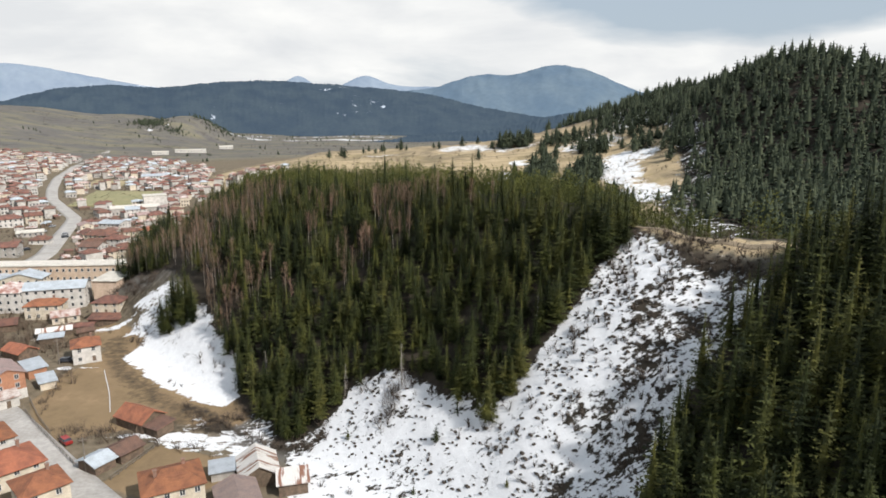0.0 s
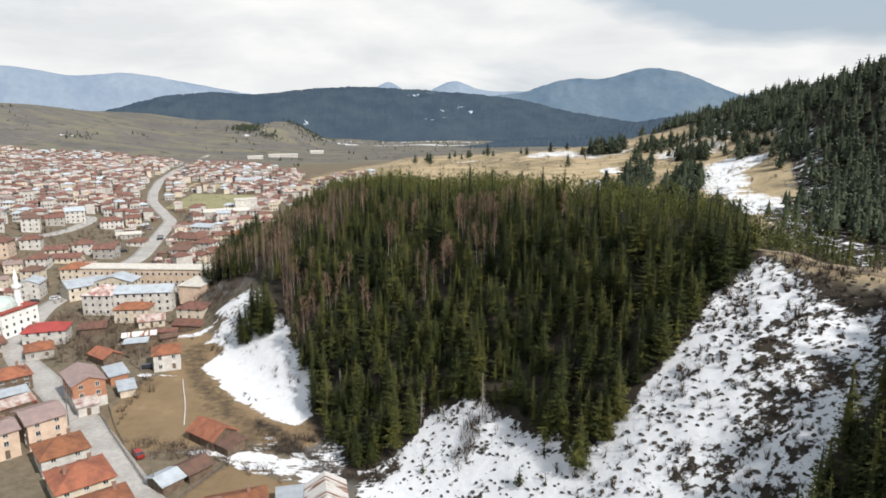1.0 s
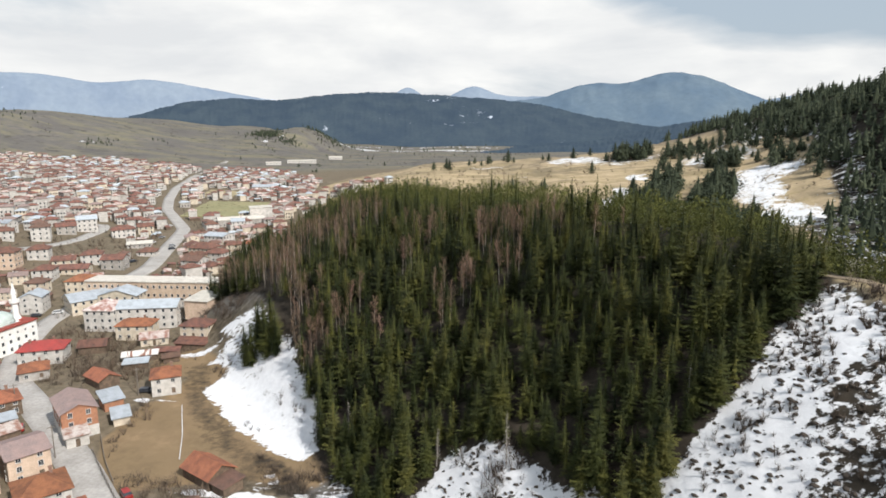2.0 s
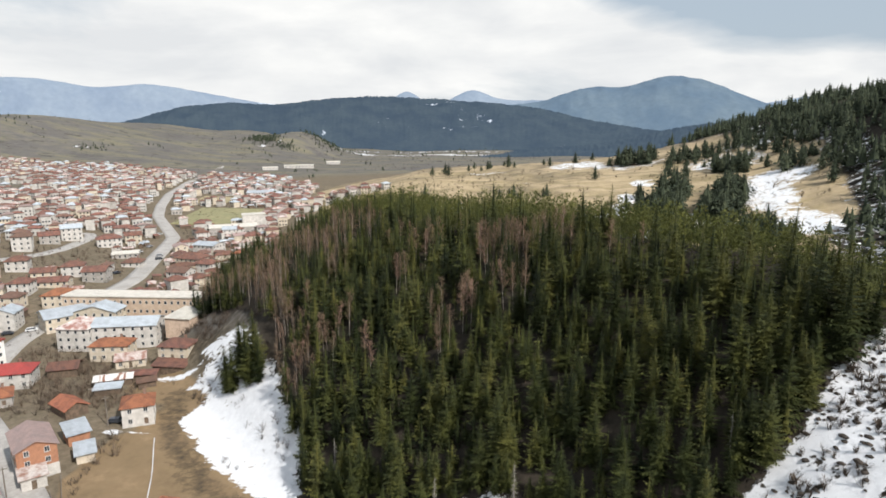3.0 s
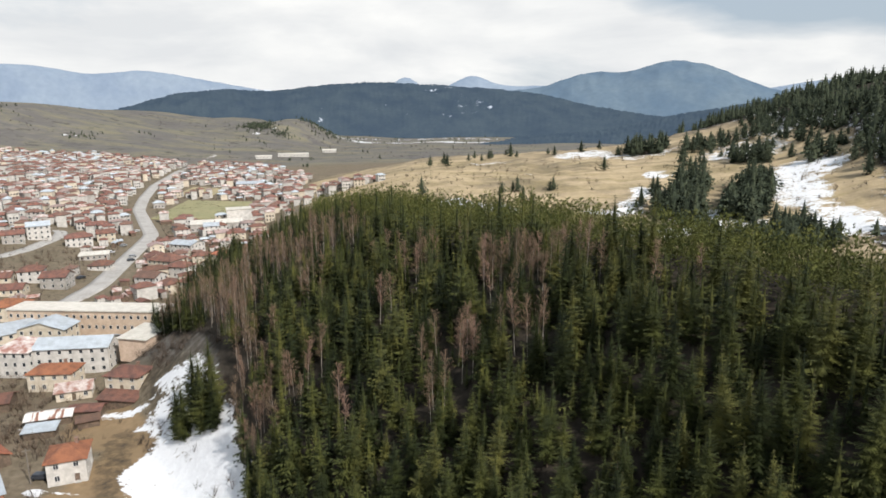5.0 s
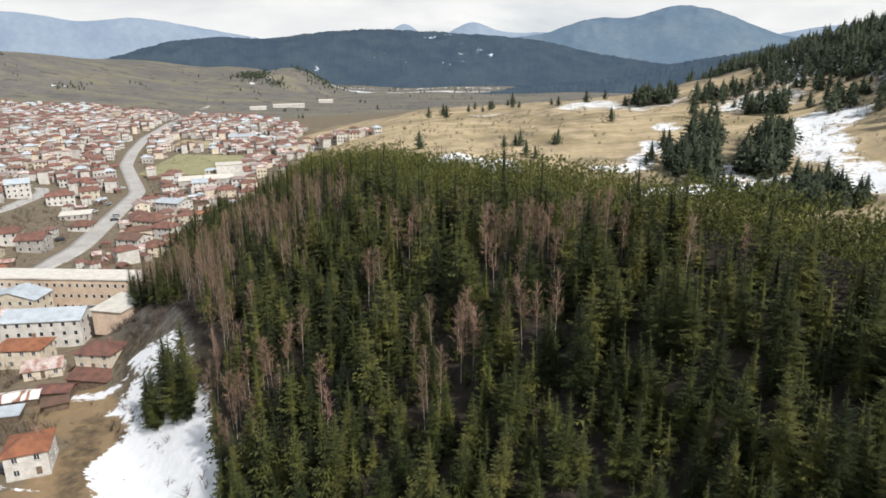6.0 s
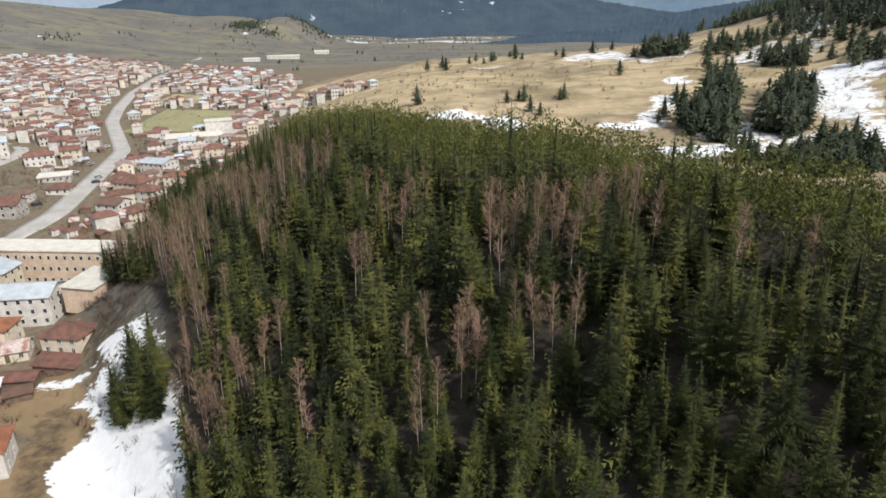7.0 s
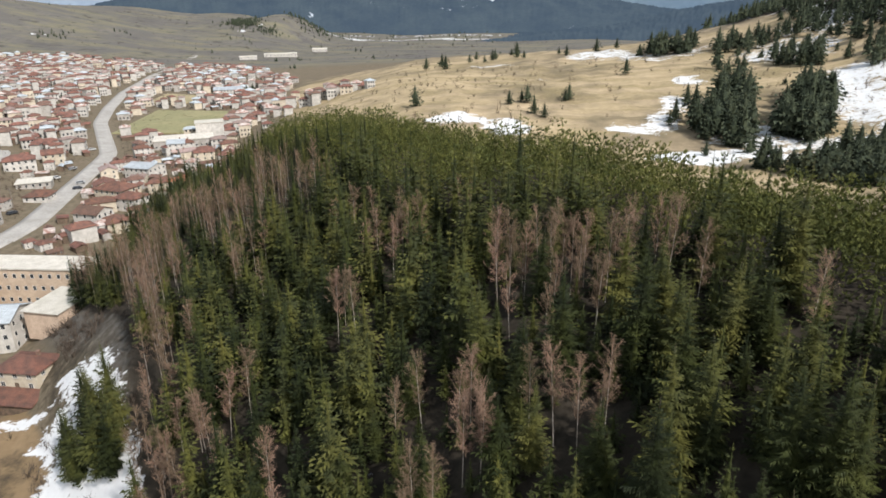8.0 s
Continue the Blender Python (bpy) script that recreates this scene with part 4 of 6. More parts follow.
def roof_solid(bm, w, d, z, rise, over, kind, thick=0.2):
    """A gabled or hipped roof with its ridge along x, or a low single slope."""
    x, y = w / 2 + over, d / 2 + over
    drop = rise * over / (d / 2)
    if kind == "slope":
        top = [(-x, -y, z), (x, -y, z), (x, y, z + rise), (-x, y, z + rise)]
        low = [(a, b, c - thick) for a, b, c in top]
        poly(bm, top + low, [(0, 1, 2, 3), (7, 6, 5, 4), (0, 4, 5, 1), (1, 5, 6, 2), (2, 6, 7, 3), (3, 7, 4, 0)])
        return
    r = x if kind == "gable" else max(0.15, x - y * 0.85)
    top = [(-x, -y, z - drop), (x, -y, z - drop), (x, y, z - drop), (-x, y, z - drop), (-r, 0, z + rise), (r, 0, z + rise)]
    low = [(a, b, c - thick) for a, b, c in top]
    poly(bm, top + low, [(0, 1, 5, 4), (2, 3, 4, 5), (1, 2, 5), (3, 0, 4), (7, 6, 10, 11), (9, 8, 11, 10), (8, 7, 11), (6, 9, 10),
                         (0, 6, 7, 1), (1, 7, 8, 2), (2, 8, 9, 3), (3, 9, 6, 0)] if kind != "gable" else
         [(0, 1, 5, 4), (2, 3, 4, 5), (7, 6, 10, 11), (9, 8, 11, 10), (0, 6, 7, 1), (2, 8, 9, 3), (1, 7, 11, 5), (2, 5, 11, 8), (3, 9, 10, 4), (0, 4, 10, 6)])


def house(w, d, storeys, roof, wall, label, kind="gable", turn_ridge=False, pitch=0.42, chimneys=1, lit=(1, 1, 1, 1), group="", name="house", gap=2.6, over=0.5, category="house", storey=2.8, plinth=None, panes=False, door=False):
    """A house with its front towards -y: walls, roof, chimneys and a window for each opening."""
    e = thing(name, label, category, group)
    high = storeys * storey
    rw, rd = (d, w) if turn_ridge else (w, d)
    rise = 0.3 if kind == "flat" else pitch * rd / 2
    bm = bmesh.new()
    box(bm, -w / 2, w / 2, -d / 2, d / 2, -2.0, high)
    if kind == "gable":
        if turn_ridge:
            poly(bm, [(-w / 2, -d / 2, high), (w / 2, -d / 2, high), (0, -d / 2, high + rise), (-w / 2, d / 2, high), (w / 2, d / 2, high), (0, d / 2, high + rise)], [(0, 1, 2), (3, 5, 4), (0, 2, 5, 3), (1, 4, 5, 2)])
        else:
            poly(bm, [(-w / 2, -d / 2, high), (-w / 2, d / 2, high), (-w / 2, 0, high + rise), (w / 2, -d / 2, high), (w / 2, d / 2, high), (w / 2, 0, high + rise)], [(0, 2, 1), (3, 4, 5), (0, 3, 5, 2), (1, 2, 5, 4)])
    part("wall", bm, PLASTER[wall], e)
    if plinth:
        bm = bmesh.new()
        box(bm, -w / 2 - 0.06, w / 2 + 0.06, -d / 2 - 0.06, d / 2 + 0.06, -2.0, plinth[1])
        part("plinth", bm, PLASTER[plinth[0]], e)
    bm = bmesh.new()
    if kind == "flat":
        box(bm, -w / 2 - 0.4, w / 2 + 0.4, -d / 2 - 0.4, d / 2 + 0.4, high, high + 0.45)
    else:
        roof_solid(bm, rw, rd, high + 0.18, rise, over, kind)
    r = part("roof", bm, ROOFS[roof], e)
    if turn_ridge and kind != "flat":
        r.rotation_euler.z = radians(90)
    for k in range(chimneys):
        cx, cy = (0.22 * w, 0.12 * d) if k == 0 else (-0.27 * w, -0.1 * d)
        bm = bmesh.new()
        ch = high + rise + 0.7
        box(bm, cx - 0.32, cx + 0.32, cy - 0.32, cy + 0.32, high, ch)
        box(bm, cx - 0.42, cx + 0.42, cy - 0.42, cy + 0.42, ch, ch + 0.15)
        part("chimney", bm, CHIMNEY, e)
    for side, (length, out, rot) in enumerate(((w, d / 2, 0), (d, w / 2, 90), (w, d / 2, 180), (d, w / 2, 270))):
        n = max(1, int((length - 0.8) / gap)) if lit[side] else 0
        for s in range(int(storeys)):
            for k in range(n):
                off = (k + 0.5) / n * length - length / 2
                m = pose(0, 0, 0, 0, 0, rot) @ pose(off, -out, s * storey + 0.95)
                if door and side == 0 and s == 0 and k == n // 2:
                    bm = bmesh.new()
                    box(bm, -0.5, 0.5, -0.05, 0.05, 0.0, 2.1)
                    box(bm, -0.6, 0.6, -0.35, 0.0, -0.6, 0.0, 1)
                    part("door", bm, [PLASTER["wood"], CONCRETE], e, "brown wooden door").matrix_basis = pose(off, -out, 0.05)
                    continue
                ob = new("window", FRAME_ONLY if panes else WINDOW)
                ob.parent, ob.matrix_basis = e, m
                if panes:
                    new("pane", PANE).parent = ob
                    new("sill", SILL).parent = ob
    return e


def put(e, x, y, turn, lift=0.0):
    e.matrix_basis = pose(x, y, float(height(x, y)) + lift, 0, 0, turn)
    return e


CHIMNEY = material("sooty_chimney_brick", (0.26, 0.15, 0.11), (0.19, 0.13, 0.10), 1.5)
EXPLICIT = [(-192, 223, 13)]


def set_house(x, y, turn, w, d, *args, **settings):
    EXPLICIT.append((x, y, 0.5 * math.hypot(w, d)))
    return put(house(w, d, *args, panes=y < 245, door=y < 245, **settings), x, y, turn)


# the near village, along the street
set_house(-168, 215, 24, 13.5, 9, 2, "red", "white", "white two-storey house with bright red tiled roof", kind="hip", chimneys=2, storey=2.6)
set_house(-161, 202, 40, 8, 8, 1, "orange", "grey", "low grey house with orange tiled roof", kind="hip", plinth=("grey", 0.8), storey=3.2)
set_house(-176, 198, 60, 8, 8, 2, "rust", "grey", "grey rendered house with rusty tiled roof", storey=2.5)
set_house(-158, 226, 25, 8.5, 7, 1, "rust", "wood", "wooden shed with rust-red tiled roof", chimneys=0, lit=(0, 0, 0, 0))
set_house(-171, 252, 6, 11.5, 13, 3, "patchy", "white", "pale three-storey block with patchy tin roof", kind="hip", chimneys=0, gap=2.4)
set_house(-155.5, 256.5, 15, 22, 11, 3, "metal", "white", "long white building with grey metal roof", chimneys=0, pitch=0.36, gap=3.0)
set_house(-152, 242, 12, 12.5, 8, 2, "orange", "cream", "cream two-storey house with orange tiled roof", kind="hip", chimneys=1)
set_house(-170, 283.5, 4, 58, 9.5, 3, "pale", "peach", "long peach three-storey building with pale flat roof", kind="flat", chimneys=0, lit=(1, 1, 0, 1), storey=3.65, gap=2.5)
set_house(-192, 275, 52, 24, 13, 2, "metal", "cream", "cream hall with blue-grey metal roof", chimneys=0, pitch=0.35)
set_house(-177, 270, 8, 16, 9, 3, "metal", "cream", "cream wing with blue-grey metal roof", chimneys=0, pitch=0.3, turn_ridge=True)
set_house(-136, 263, -4, 10, 13, 2, "pale", "peach", "beige annex with pale sheet roof", kind="slope", pitch=0.1, chimneys=0, lit=(0, 0, 0, 0))
set_house(-125, 238, 0, 10, 8, 2, "rust", "cream", "cream house with rust-red roof and low lean-to", kind="hip", storey=2.4)
set_house(-124, 231.5, 0, 11, 4, 1, "rust", "wood", "lean-to shed with rust-red tiled roof", kind="slope", pitch=0.6, chimneys=0, lit=(0, 0, 0, 0), storey=2.0)
set_house(-142, 237, 30, 9, 7, 1, "patchy", "cream", "low cream house under striped tin roof", chimneys=0)
set_house(-137, 221, 27, 10.5, 5, 1, "striped", "wood", "long wooden shed with snowy tin roof", chimneys=0, lit=(0, 0, 0, 0), pitch=0.3, storey=2.2)
set_house(-130, 226, 15, 8, 4.5, 1, "rust", "wood", "low wooden shed with rust-red roof", chimneys=0, lit=(0, 0, 0, 0), pitch=0.3, storey=2.2)
set_house(-134, 214, 25, 7, 4, 1, "metal", "wood", "low plank shed with tin roof", kind="slope", chimneys=0, lit=(0, 0, 0, 0), pitch=0.2, storey=2.0)
set_house(-126, 221, 35, 5, 4, 1, "brown", "wood", "small plank shed with brown roof", chimneys=0, lit=(0, 0, 0, 0), pitch=0.4, storey=2.0)
set_house(-114, 199, 30, 7.8, 8.5, 2, "orange", "white", "white two-storey house with orange hipped roof", kind="hip", plinth=("white", 0.5), gap=3.2)
set_house(-136, 200, 62, 6, 9, 1, "orange", "wood", "wooden barn with orange tiled roof", chimneys=0, lit=(0, 0, 0, 0), turn_ridge=True, pitch=0.5)
set_house(-123.5, 172.5, 48, 8.2, 13, 3, "pink", "brick", "bare brick house with faded pink roof, white ground floor", turn_ridge=True, plinth=("white", 2.7), chimneys=0, pitch=0.42, storey=2.45, gap=3.0)
set_house(-118, 165.5, 46, 5, 4.5, 1, "patchy", "white", "small white outbuilding with rusty tin roof", kind="slope", chimneys=0, pitch=0.4, lit=(1, 0, 0, 0))
set_house(-114.5, 178, 40, 4, 5, 1, "metal", "cream", "small shed with blue-grey metal roof", kind="slope", chimneys=0, pitch=0.45, lit=(0, 0, 0, 0), storey=2.2)
set_house(-123, 186, 50, 5, 6, 1, "metal", "brick", "brick garage with blue-grey metal roof", kind="slope", chimneys=0, pitch=0.45, lit=(0, 0, 0, 0))
set_house(-150, 177, 50, 9, 9, 2, "orange", "wood", "plank-sided house with sagging orange tiled roof", kind="hip", storey=2.3)
set_house(-144, 170, 50, 7, 4, 1, "metal", "wood", "low plank shed with grey tin roof", kind="slope", chimneys=0, lit=(0, 0, 0, 0), pitch=0.3, storey=2.0)
set_house(-138, 163, 60, 8.5, 6, 1, "patchy", "wood", "collapsing wooden barn with weathered roof", chimneys=0, lit=(0, 0, 0, 0))
set_house(-120, 151, 55, 8.5, 11, 3, "pink", "peach", "peach three-storey house with faded pink sheet roof", chimneys=0, pitch=0.28, storey=2.25, gap=3.6)
set_house(-124, 143, 55, 5.5, 9, 3, "pink", "peach", "peach three-storey wing with faded pink sheet roof", chimneys=1, pitch=0.28, storey=2.2)
set_house(-107, 141, 48, 9.7, 10, 2, "orange", "white", "white house with orange hipped roof and three windows", kind="hip", gap=3.0, storey=2.25)
set_house(-95, 131, 48, 11, 11.5, 2, "orange", "cream", "cream house with orange hipped roof by the street", kind="hip", chimneys=2, storey=2.2)
set_house(-82, 121, 46, 8.5, 9, 2, "orange", "cream", "cream house with bright orange tiled roof", kind="hip")
set_house(-56, 123, 28, 11.5, 10, 2, "orange", "cream", "cream house with new bright orange roof", kind="hip", chimneys=2)
set_house(-42, 121, 25, 8, 9, 1, "pink", "grey", "low house with pale pink tiled roof", turn_ridge=True, chimneys=0)
set_house(-41, 132.5, 20, 8, 10, 1, "striped", "wood", "wooden barn with white, rust-striped rusty tin roof", chimneys=0, lit=(0, 0, 0, 0), pitch=0.6, turn_ridge=True)
set_house(-32, 127, 15, 6.0, 5, 1, "striped", "wood", "small wooden shed with rust-striped tin roof", kind="slope", chimneys=0, lit=(0, 0, 0, 0), pitch=0.3)
set_house(-78, 157, -28, 10, 7, 1, "orange", "wood", "wooden barn with orange tiled roof beside the field", chimneys=0, lit=(0, 0, 0, 0), pitch=0.6)
set_house(-71.5, 153, -28, 4.5, 5, 1, "brown", "wood", "low lean-to with rusty brown roof", kind="slope", chimneys=0, lit=(0, 0, 0, 0), pitch=0.3, storey=2.2)
set_house(-75, 141.5, 62, 6, 6, 1, "brown", "wood", "long shed with brown tin roof", chimneys=0, lit=(0, 0, 0, 0), pitch=0.4, storey=2.4)
set_house(-78.5, 136, 62, 5, 6, 1, "metal", "wood", "plank shed with grey tin roof", chimneys=0, lit=(0, 0, 0, 0), pitch=0.35, storey=2.3)
set_house(-49, 133, 20, 5, 4.5, 1, "metal", "grey", "low grey shed with tin roof", kind="slope", chimneys=0, lit=(0, 0, 0, 0), pitch=0.2, storey=2.2)
# the middle of the town
set_house(-320, 365, 40, 12, 10, 2, "rust", "white", "white house with rust-red roof", kind="hip")
set_house(-305, 378, 35, 10, 10, 3, "brown", "white", "white three-storey house with balconies", kind="hip")
set_house(-315, 388, 40, 8, 9, 3, "brown", "white", "white tall house with brown roof", kind="hip")
set_house(-309, 404, 40, 11, 9, 2, "rust", "grey", "grey house with rust-red roof")
set_house(-308, 422, 40, 12, 10, 3, "metal", "white", "white house with grey metal roof above the bend")
set_house(-274, 316, 20, 13, 10, 3, "rust", "peach", "pink three-storey block with rust-red roof", kind="hip")
set_house(-271, 336, 28, 10, 9, 2, "rust", "white", "white house with dark red roof", kind="hip")
set_house(-253, 332, 28, 11, 8, 1, "rust", "cream", "low house with rust-red roof")
set_house(-243, 340, 28, 10, 9, 2, "rust", "white", "white house with rust-red hipped roof", kind="hip")
set_house(-243, 306, 18, 9, 9, 2, "rust", "white", "white house with rusty roof", kind="hip")
set_house(-238, 320, 20, 14, 8, 1, "rust", "cream", "long low house with rusty roof")
set_house(-215, 296, 14, 12, 10, 2, "orange", "cream", "cream two-storey house with orange roof", kind="hip")
set_house(-232, 288, 12, 8, 8, 2, "brown", "cream", "cream house with brown hipped roof", kind="hip")
set_house(-227, 336, 15, 11, 9, 2, "rust", "grey", "grey house with rust-red roof")
set_house(-279, 418, 40, 14, 10, 2, "rust", "white", "white house with rust-red roof by the main road", kind="hip")
set_house(-276, 438, 38, 10, 9, 2, "rust", "cream", "cream house with rust-red roof")
set_house(-233, 374, 15, 10, 9, 1, "rust", "white", "small white house with rust-red roof", kind="hip")
set_house(-250, 392, 30, 14, 8, 1, "pale", "grey", "shed with pale sheet roof", kind="slope", pitch=0.15, chimneys=0)
set_house(-203, 385, -12, 15, 12, 2, "rust", "cream", "cream house with rust-red roof beside the road", kind="hip")
set_house(-188, 372, -10, 11, 9, 2, "rust", "white", "white house with rust-red roof", kind="hip")
set_house(-215, 425, -10, 15, 12, 2, "metal", "white", "white workshop with grey metal roof", chimneys=0, pitch=0.25)
set_house(-190, 350, -6, 11, 9, 2, "brown", "white", "white house with brown roof")
set_house(-178, 400, -14, 14, 9, 2, "orange", "cream", "cream house with orange roof", kind="hip")
set_house(-165, 345, -6, 13, 9, 2, "rust", "cream", "cream house with rust-red roof", kind="hip")
set_house(-236, 500, 28, 34, 18, 1, "pale", "grey", "grey sports hall with broad white roof", kind="flat", chimneys=0, storey=5.0)
set_house(-230, 522, 28, 17, 12, 1, "pale", "white", "tall plain white hall with flat roof", kind="flat", chimneys=0, storey=11.0, lit=(0, 0, 0, 0))
set_house(-322, 736, 22, 26, 16, 2, "metal", "white", "white school building with pale blue-grey roof", chimneys=0, pitch=0.25)


def build_town():
    """The rest of the town: copies of a few kinds of house, fewer and joined where it is far off."""
    r = random.Random(51)
    kinds = []
    for k, (w, d, s, roof, wall, kind) in enumerate([
            (10, 9, 2, "rust", "white", "hip"), (11, 9, 2, "pink", "cream", "gable"), (9, 8, 2, "brown", "white", "hip"), (12, 10, 3, "rust", "white", "hip"),
            (10, 8, 1, "rust", "grey", "gable"), (13, 9, 2, "rust", "cream", "hip"), (9, 9, 2, "patchy", "white", "hip"), (11, 8, 1, "brown", "wood", "gable"),
            (10, 10, 3, "rust", "white", "hip"), (14, 10, 2, "rust", "cream", "gable"), (8, 7, 1, "patchy", "grey", "gable"), (11, 10, 3, "metal", "white", "gable")]):
        words = {"pink": "faded pink", "rust": "rust-red", "orange": "orange", "brown": "brown", "red": "red", "patchy": "patchy tin", "metal": "grey metal"}[roof]
        kinds.append(house(w, d, s, roof, wall, "%s %s house with %s roof in the town" % (wall, ("low", "two-storey", "three-storey")[s - 1], words), kind=kind, group="town houses", gap=3.4, lit=(1, 1, 0, 1)))
    outline = [(-190, 250), (-168, 330), (-150, 410), (-215, 540), (-225, 620), (-300, 860), (-420, 1000), (-620, 1010), (-880, 985), (-1020, 880), (-560, 480), (-420, 330), (-300, 200), (-190, 170)]
    points = scatter(outline, 12.0, 52)
    spots = []
    for x, y in points:
        if any(math.hypot(x - a, y - b) < c + 4.0 for a, b, c in EXPLICIT):
            continue
        if near_line(x, y, MAIN_ROAD) < 12 or near_line(x, y, STREET) < 11 or near_line(x, y, HILL_ROAD) < 10:
            continue
        if inside(np.array(x), np.array(y), PITCH_OUTLINE) > -10 or inside(np.array(x), np.array(y), DRY_FIELD) > -8 or inside(np.array(x), np.array(y), [(-300, 345), (-240, 345), (-255, 400), (-285, 405)]) > 0:
            continue
        if y > 520 and waves(x, y, 60, 53) > 0.9 or r.random() < 0.06:
            continue
        spots.append((x, y))
    spots.sort(key=lambda p: math.hypot(p[0], p[1] - 60))
    used = [False] * len(kinds)
    for x, y in spots[:225]:
        k = r.randrange(len(kinds))
        turn = 35 + 25 * float(waves(x, y, 120, 54)) + r.choice((0, 90, 0, 180)) + r.gauss(0, 11)
        m = pose(x, y, float(height(x, y)), 0, 0, turn) @ Matrix.Scale(r.choice((0.60, 0.68, 0.78, 0.85, 0.92)), 4)
        if used[k]:
            copy_thing(kinds[k], m)
        else:
            kinds[k].matrix_basis, used[k] = m, True
    blocks = {}
    spots += [(-260, 658), (-254, 668), (-243, 654), (-216, 613), (-213, 630), (-190, 588), (-244, 612), (-222, 582), (-234, 580), (-198, 538), (-250, 596), (-196, 616), (-195, 568), (-208, 580), (-230, 632), (-205, 600), (-190, 607), (-182, 618), (-183, 600), (-174, 612), (-172, 598), (-164, 604), (-200, 622), (-186, 590), (-178, 580)]
    spots += [(-168, 606), (-160, 600), (-152, 592), (-145, 584), (-138, 577), (-176, 596), (-182, 584), (-158, 588), (-170, 590), (-148, 596)]
    sheds = []
    for x, y in spots[:520]:
        for _ in range(r.choice((0, 1, 2, 2))):
            a, q = r.uniform(0, math.tau), r.uniform(6.0, 9.5)
            sx, sy = x + q * math.cos(a), y + q * math.sin(a)
            if near_line(sx, sy, MAIN_ROAD) > 9 and near_line(sx, sy, STREET) > 8 and near_line(sx, sy, HILL_ROAD) > 7 and all(math.hypot(sx - b, sy - c) > e + 1.5 for b, c, e in EXPLICIT) and inside(np.array(sx), np.array(sy), PITCH_OUTLINE) < -4 and inside(np.array(sx), np.array(sy), DRY_FIELD) < -4:
                sheds.append((sx, sy))
    for x, y in sheds:
        w, d, h = r.uniform(2.5, 6.5), r.uniform(2.2, 4.2), r.uniform(2.0, 3.0)
        m = pose(x, y, float(height(x, y)), 0, 0, 35 + 25 * float(waves(x, y, 120, 54)) + r.choice((0, 90)) + r.uniform(-12, 12))
        bm = blocks.setdefault("w" + r.choice(("wood", "wood", "grey")), bmesh.new())
        for v in box(bm, -w / 2, w / 2, -d / 2, d / 2, -2, h):
            v.co = m @ v.co
        bm = blocks.setdefault("r" + r.choice(("brown", "rust", "patchy", "metal", "brown", "rust")), bmesh.new())
        count = len(bm.verts)
        roof_solid(bm, w, d, h + 0.12, r.uniform(0.4, 1.0), 0.3, r.choice(("slope", "gable")), 0.12)
        bm.verts.ensure_lookup_table()
        for v in bm.verts[count:]:
            v.co = m @ v.co
    for x, y in spots[225:]:
        w, d, h = r.uniform(5.5, 9.5), r.uniform(4.5, 7.5), r.choice((2.8, 4.8, 5.4, 5.4, 7.4, 8.0))
        rise = d * r.uniform(0.16, 0.24)
        m = pose(x, y, float(height(x, y)), 0, 0, 35 + 25 * float(waves(x, y, 120, 54)) + r.choice((0, 90)) + r.gauss(0, 11))
        wall, roof = r.choice(("white", "white", "cream", "white", "white", "grey")), r.choice(("rust", "rust", "pink", "brown", "rust", "metal", "patchy", "brown"))
        bm = blocks.setdefault("w" + wall, bmesh.new())
        for v in box(bm, -w / 2, w / 2, -d / 2, d / 2, -2, h):
            v.co = m @ v.co
        bm = blocks.setdefault("r" + roof, bmesh.new())
        count = len(bm.verts)
        roof_solid(bm, w, d, h + 0.18, rise, 0.5, "hip")
        bm.verts.ensure_lookup_table()
        for v in bm.verts[count:]:
            v.co = m @ v.co
        bm = blocks.setdefault("windows", bmesh.new())
        for s in range(int(h / 2.7)):
            for c in range(3):
                for side in (-1, 1):
                    cx = (c - 1) * w * 0.3
                    for v in box(bm, cx - 0.5, cx + 0.5, side * (d / 2 + 0.02) - 0.05, side * (d / 2 + 0.02) + 0.05, 1 + 2.7 * s, 2.2 + 2.7 * s):
                        v.co = m @ v.co
    for key, bm in blocks.items():
        mat = GLASS if key == "windows" else PLASTER[key[1:]] if key[0] == "w" else ROOFS[key[1:]]
        word = {"w": "walls", "r": "roofs"}[key[0]] if key != "windows" else "windows"
        tagged(new("far_town_" + word, finish("far_town_" + word, bm, mat)), "%s of the crowded far town houses" % word, "town", kind="stuff")


PITCH_OUTLINE = [(-303, 526), (-335, 635), (-268, 632), (-250, 540)]
DRY_FIELD = [(-368, 672), (-388, 738), (-342, 727), (-332, 674)]


def flat_area(name, outline, mat, label, lift=0.25):
    bm = bmesh.new()
    z = [float(relief(x, y)) + lift for x, y in outline]
    top = [(x, y, q) for (x, y), q in zip(outline, z)]
    low = [(x, y, q - 1.5) for x, y, q in top]
    n = len(outline)
    poly(bm, top + low, [tuple(range(n)), tuple(reversed(range(n, 2 * n)))] + [(k, n + k, n + (k + 1) % n, (k + 1) % n) for k in range(n)])
    return tagged(new(name, finish(name, bm, mat)), label, name, kind="structure")


flat_area("sports_pitch", PITCH_OUTLINE, PITCH, "worn yellow-green football pitch in the town", 0.5)
flat_area("grass_field", DRY_FIELD, DRY_TURF, "dry yellow grass field in the town", 0.4)
build_town()


# ---- meadow trees ----
def stand(outline, gap, seed, lo, hi):
    return spots_of(scatter(outline, gap, seed), seed, 3, lo, hi)


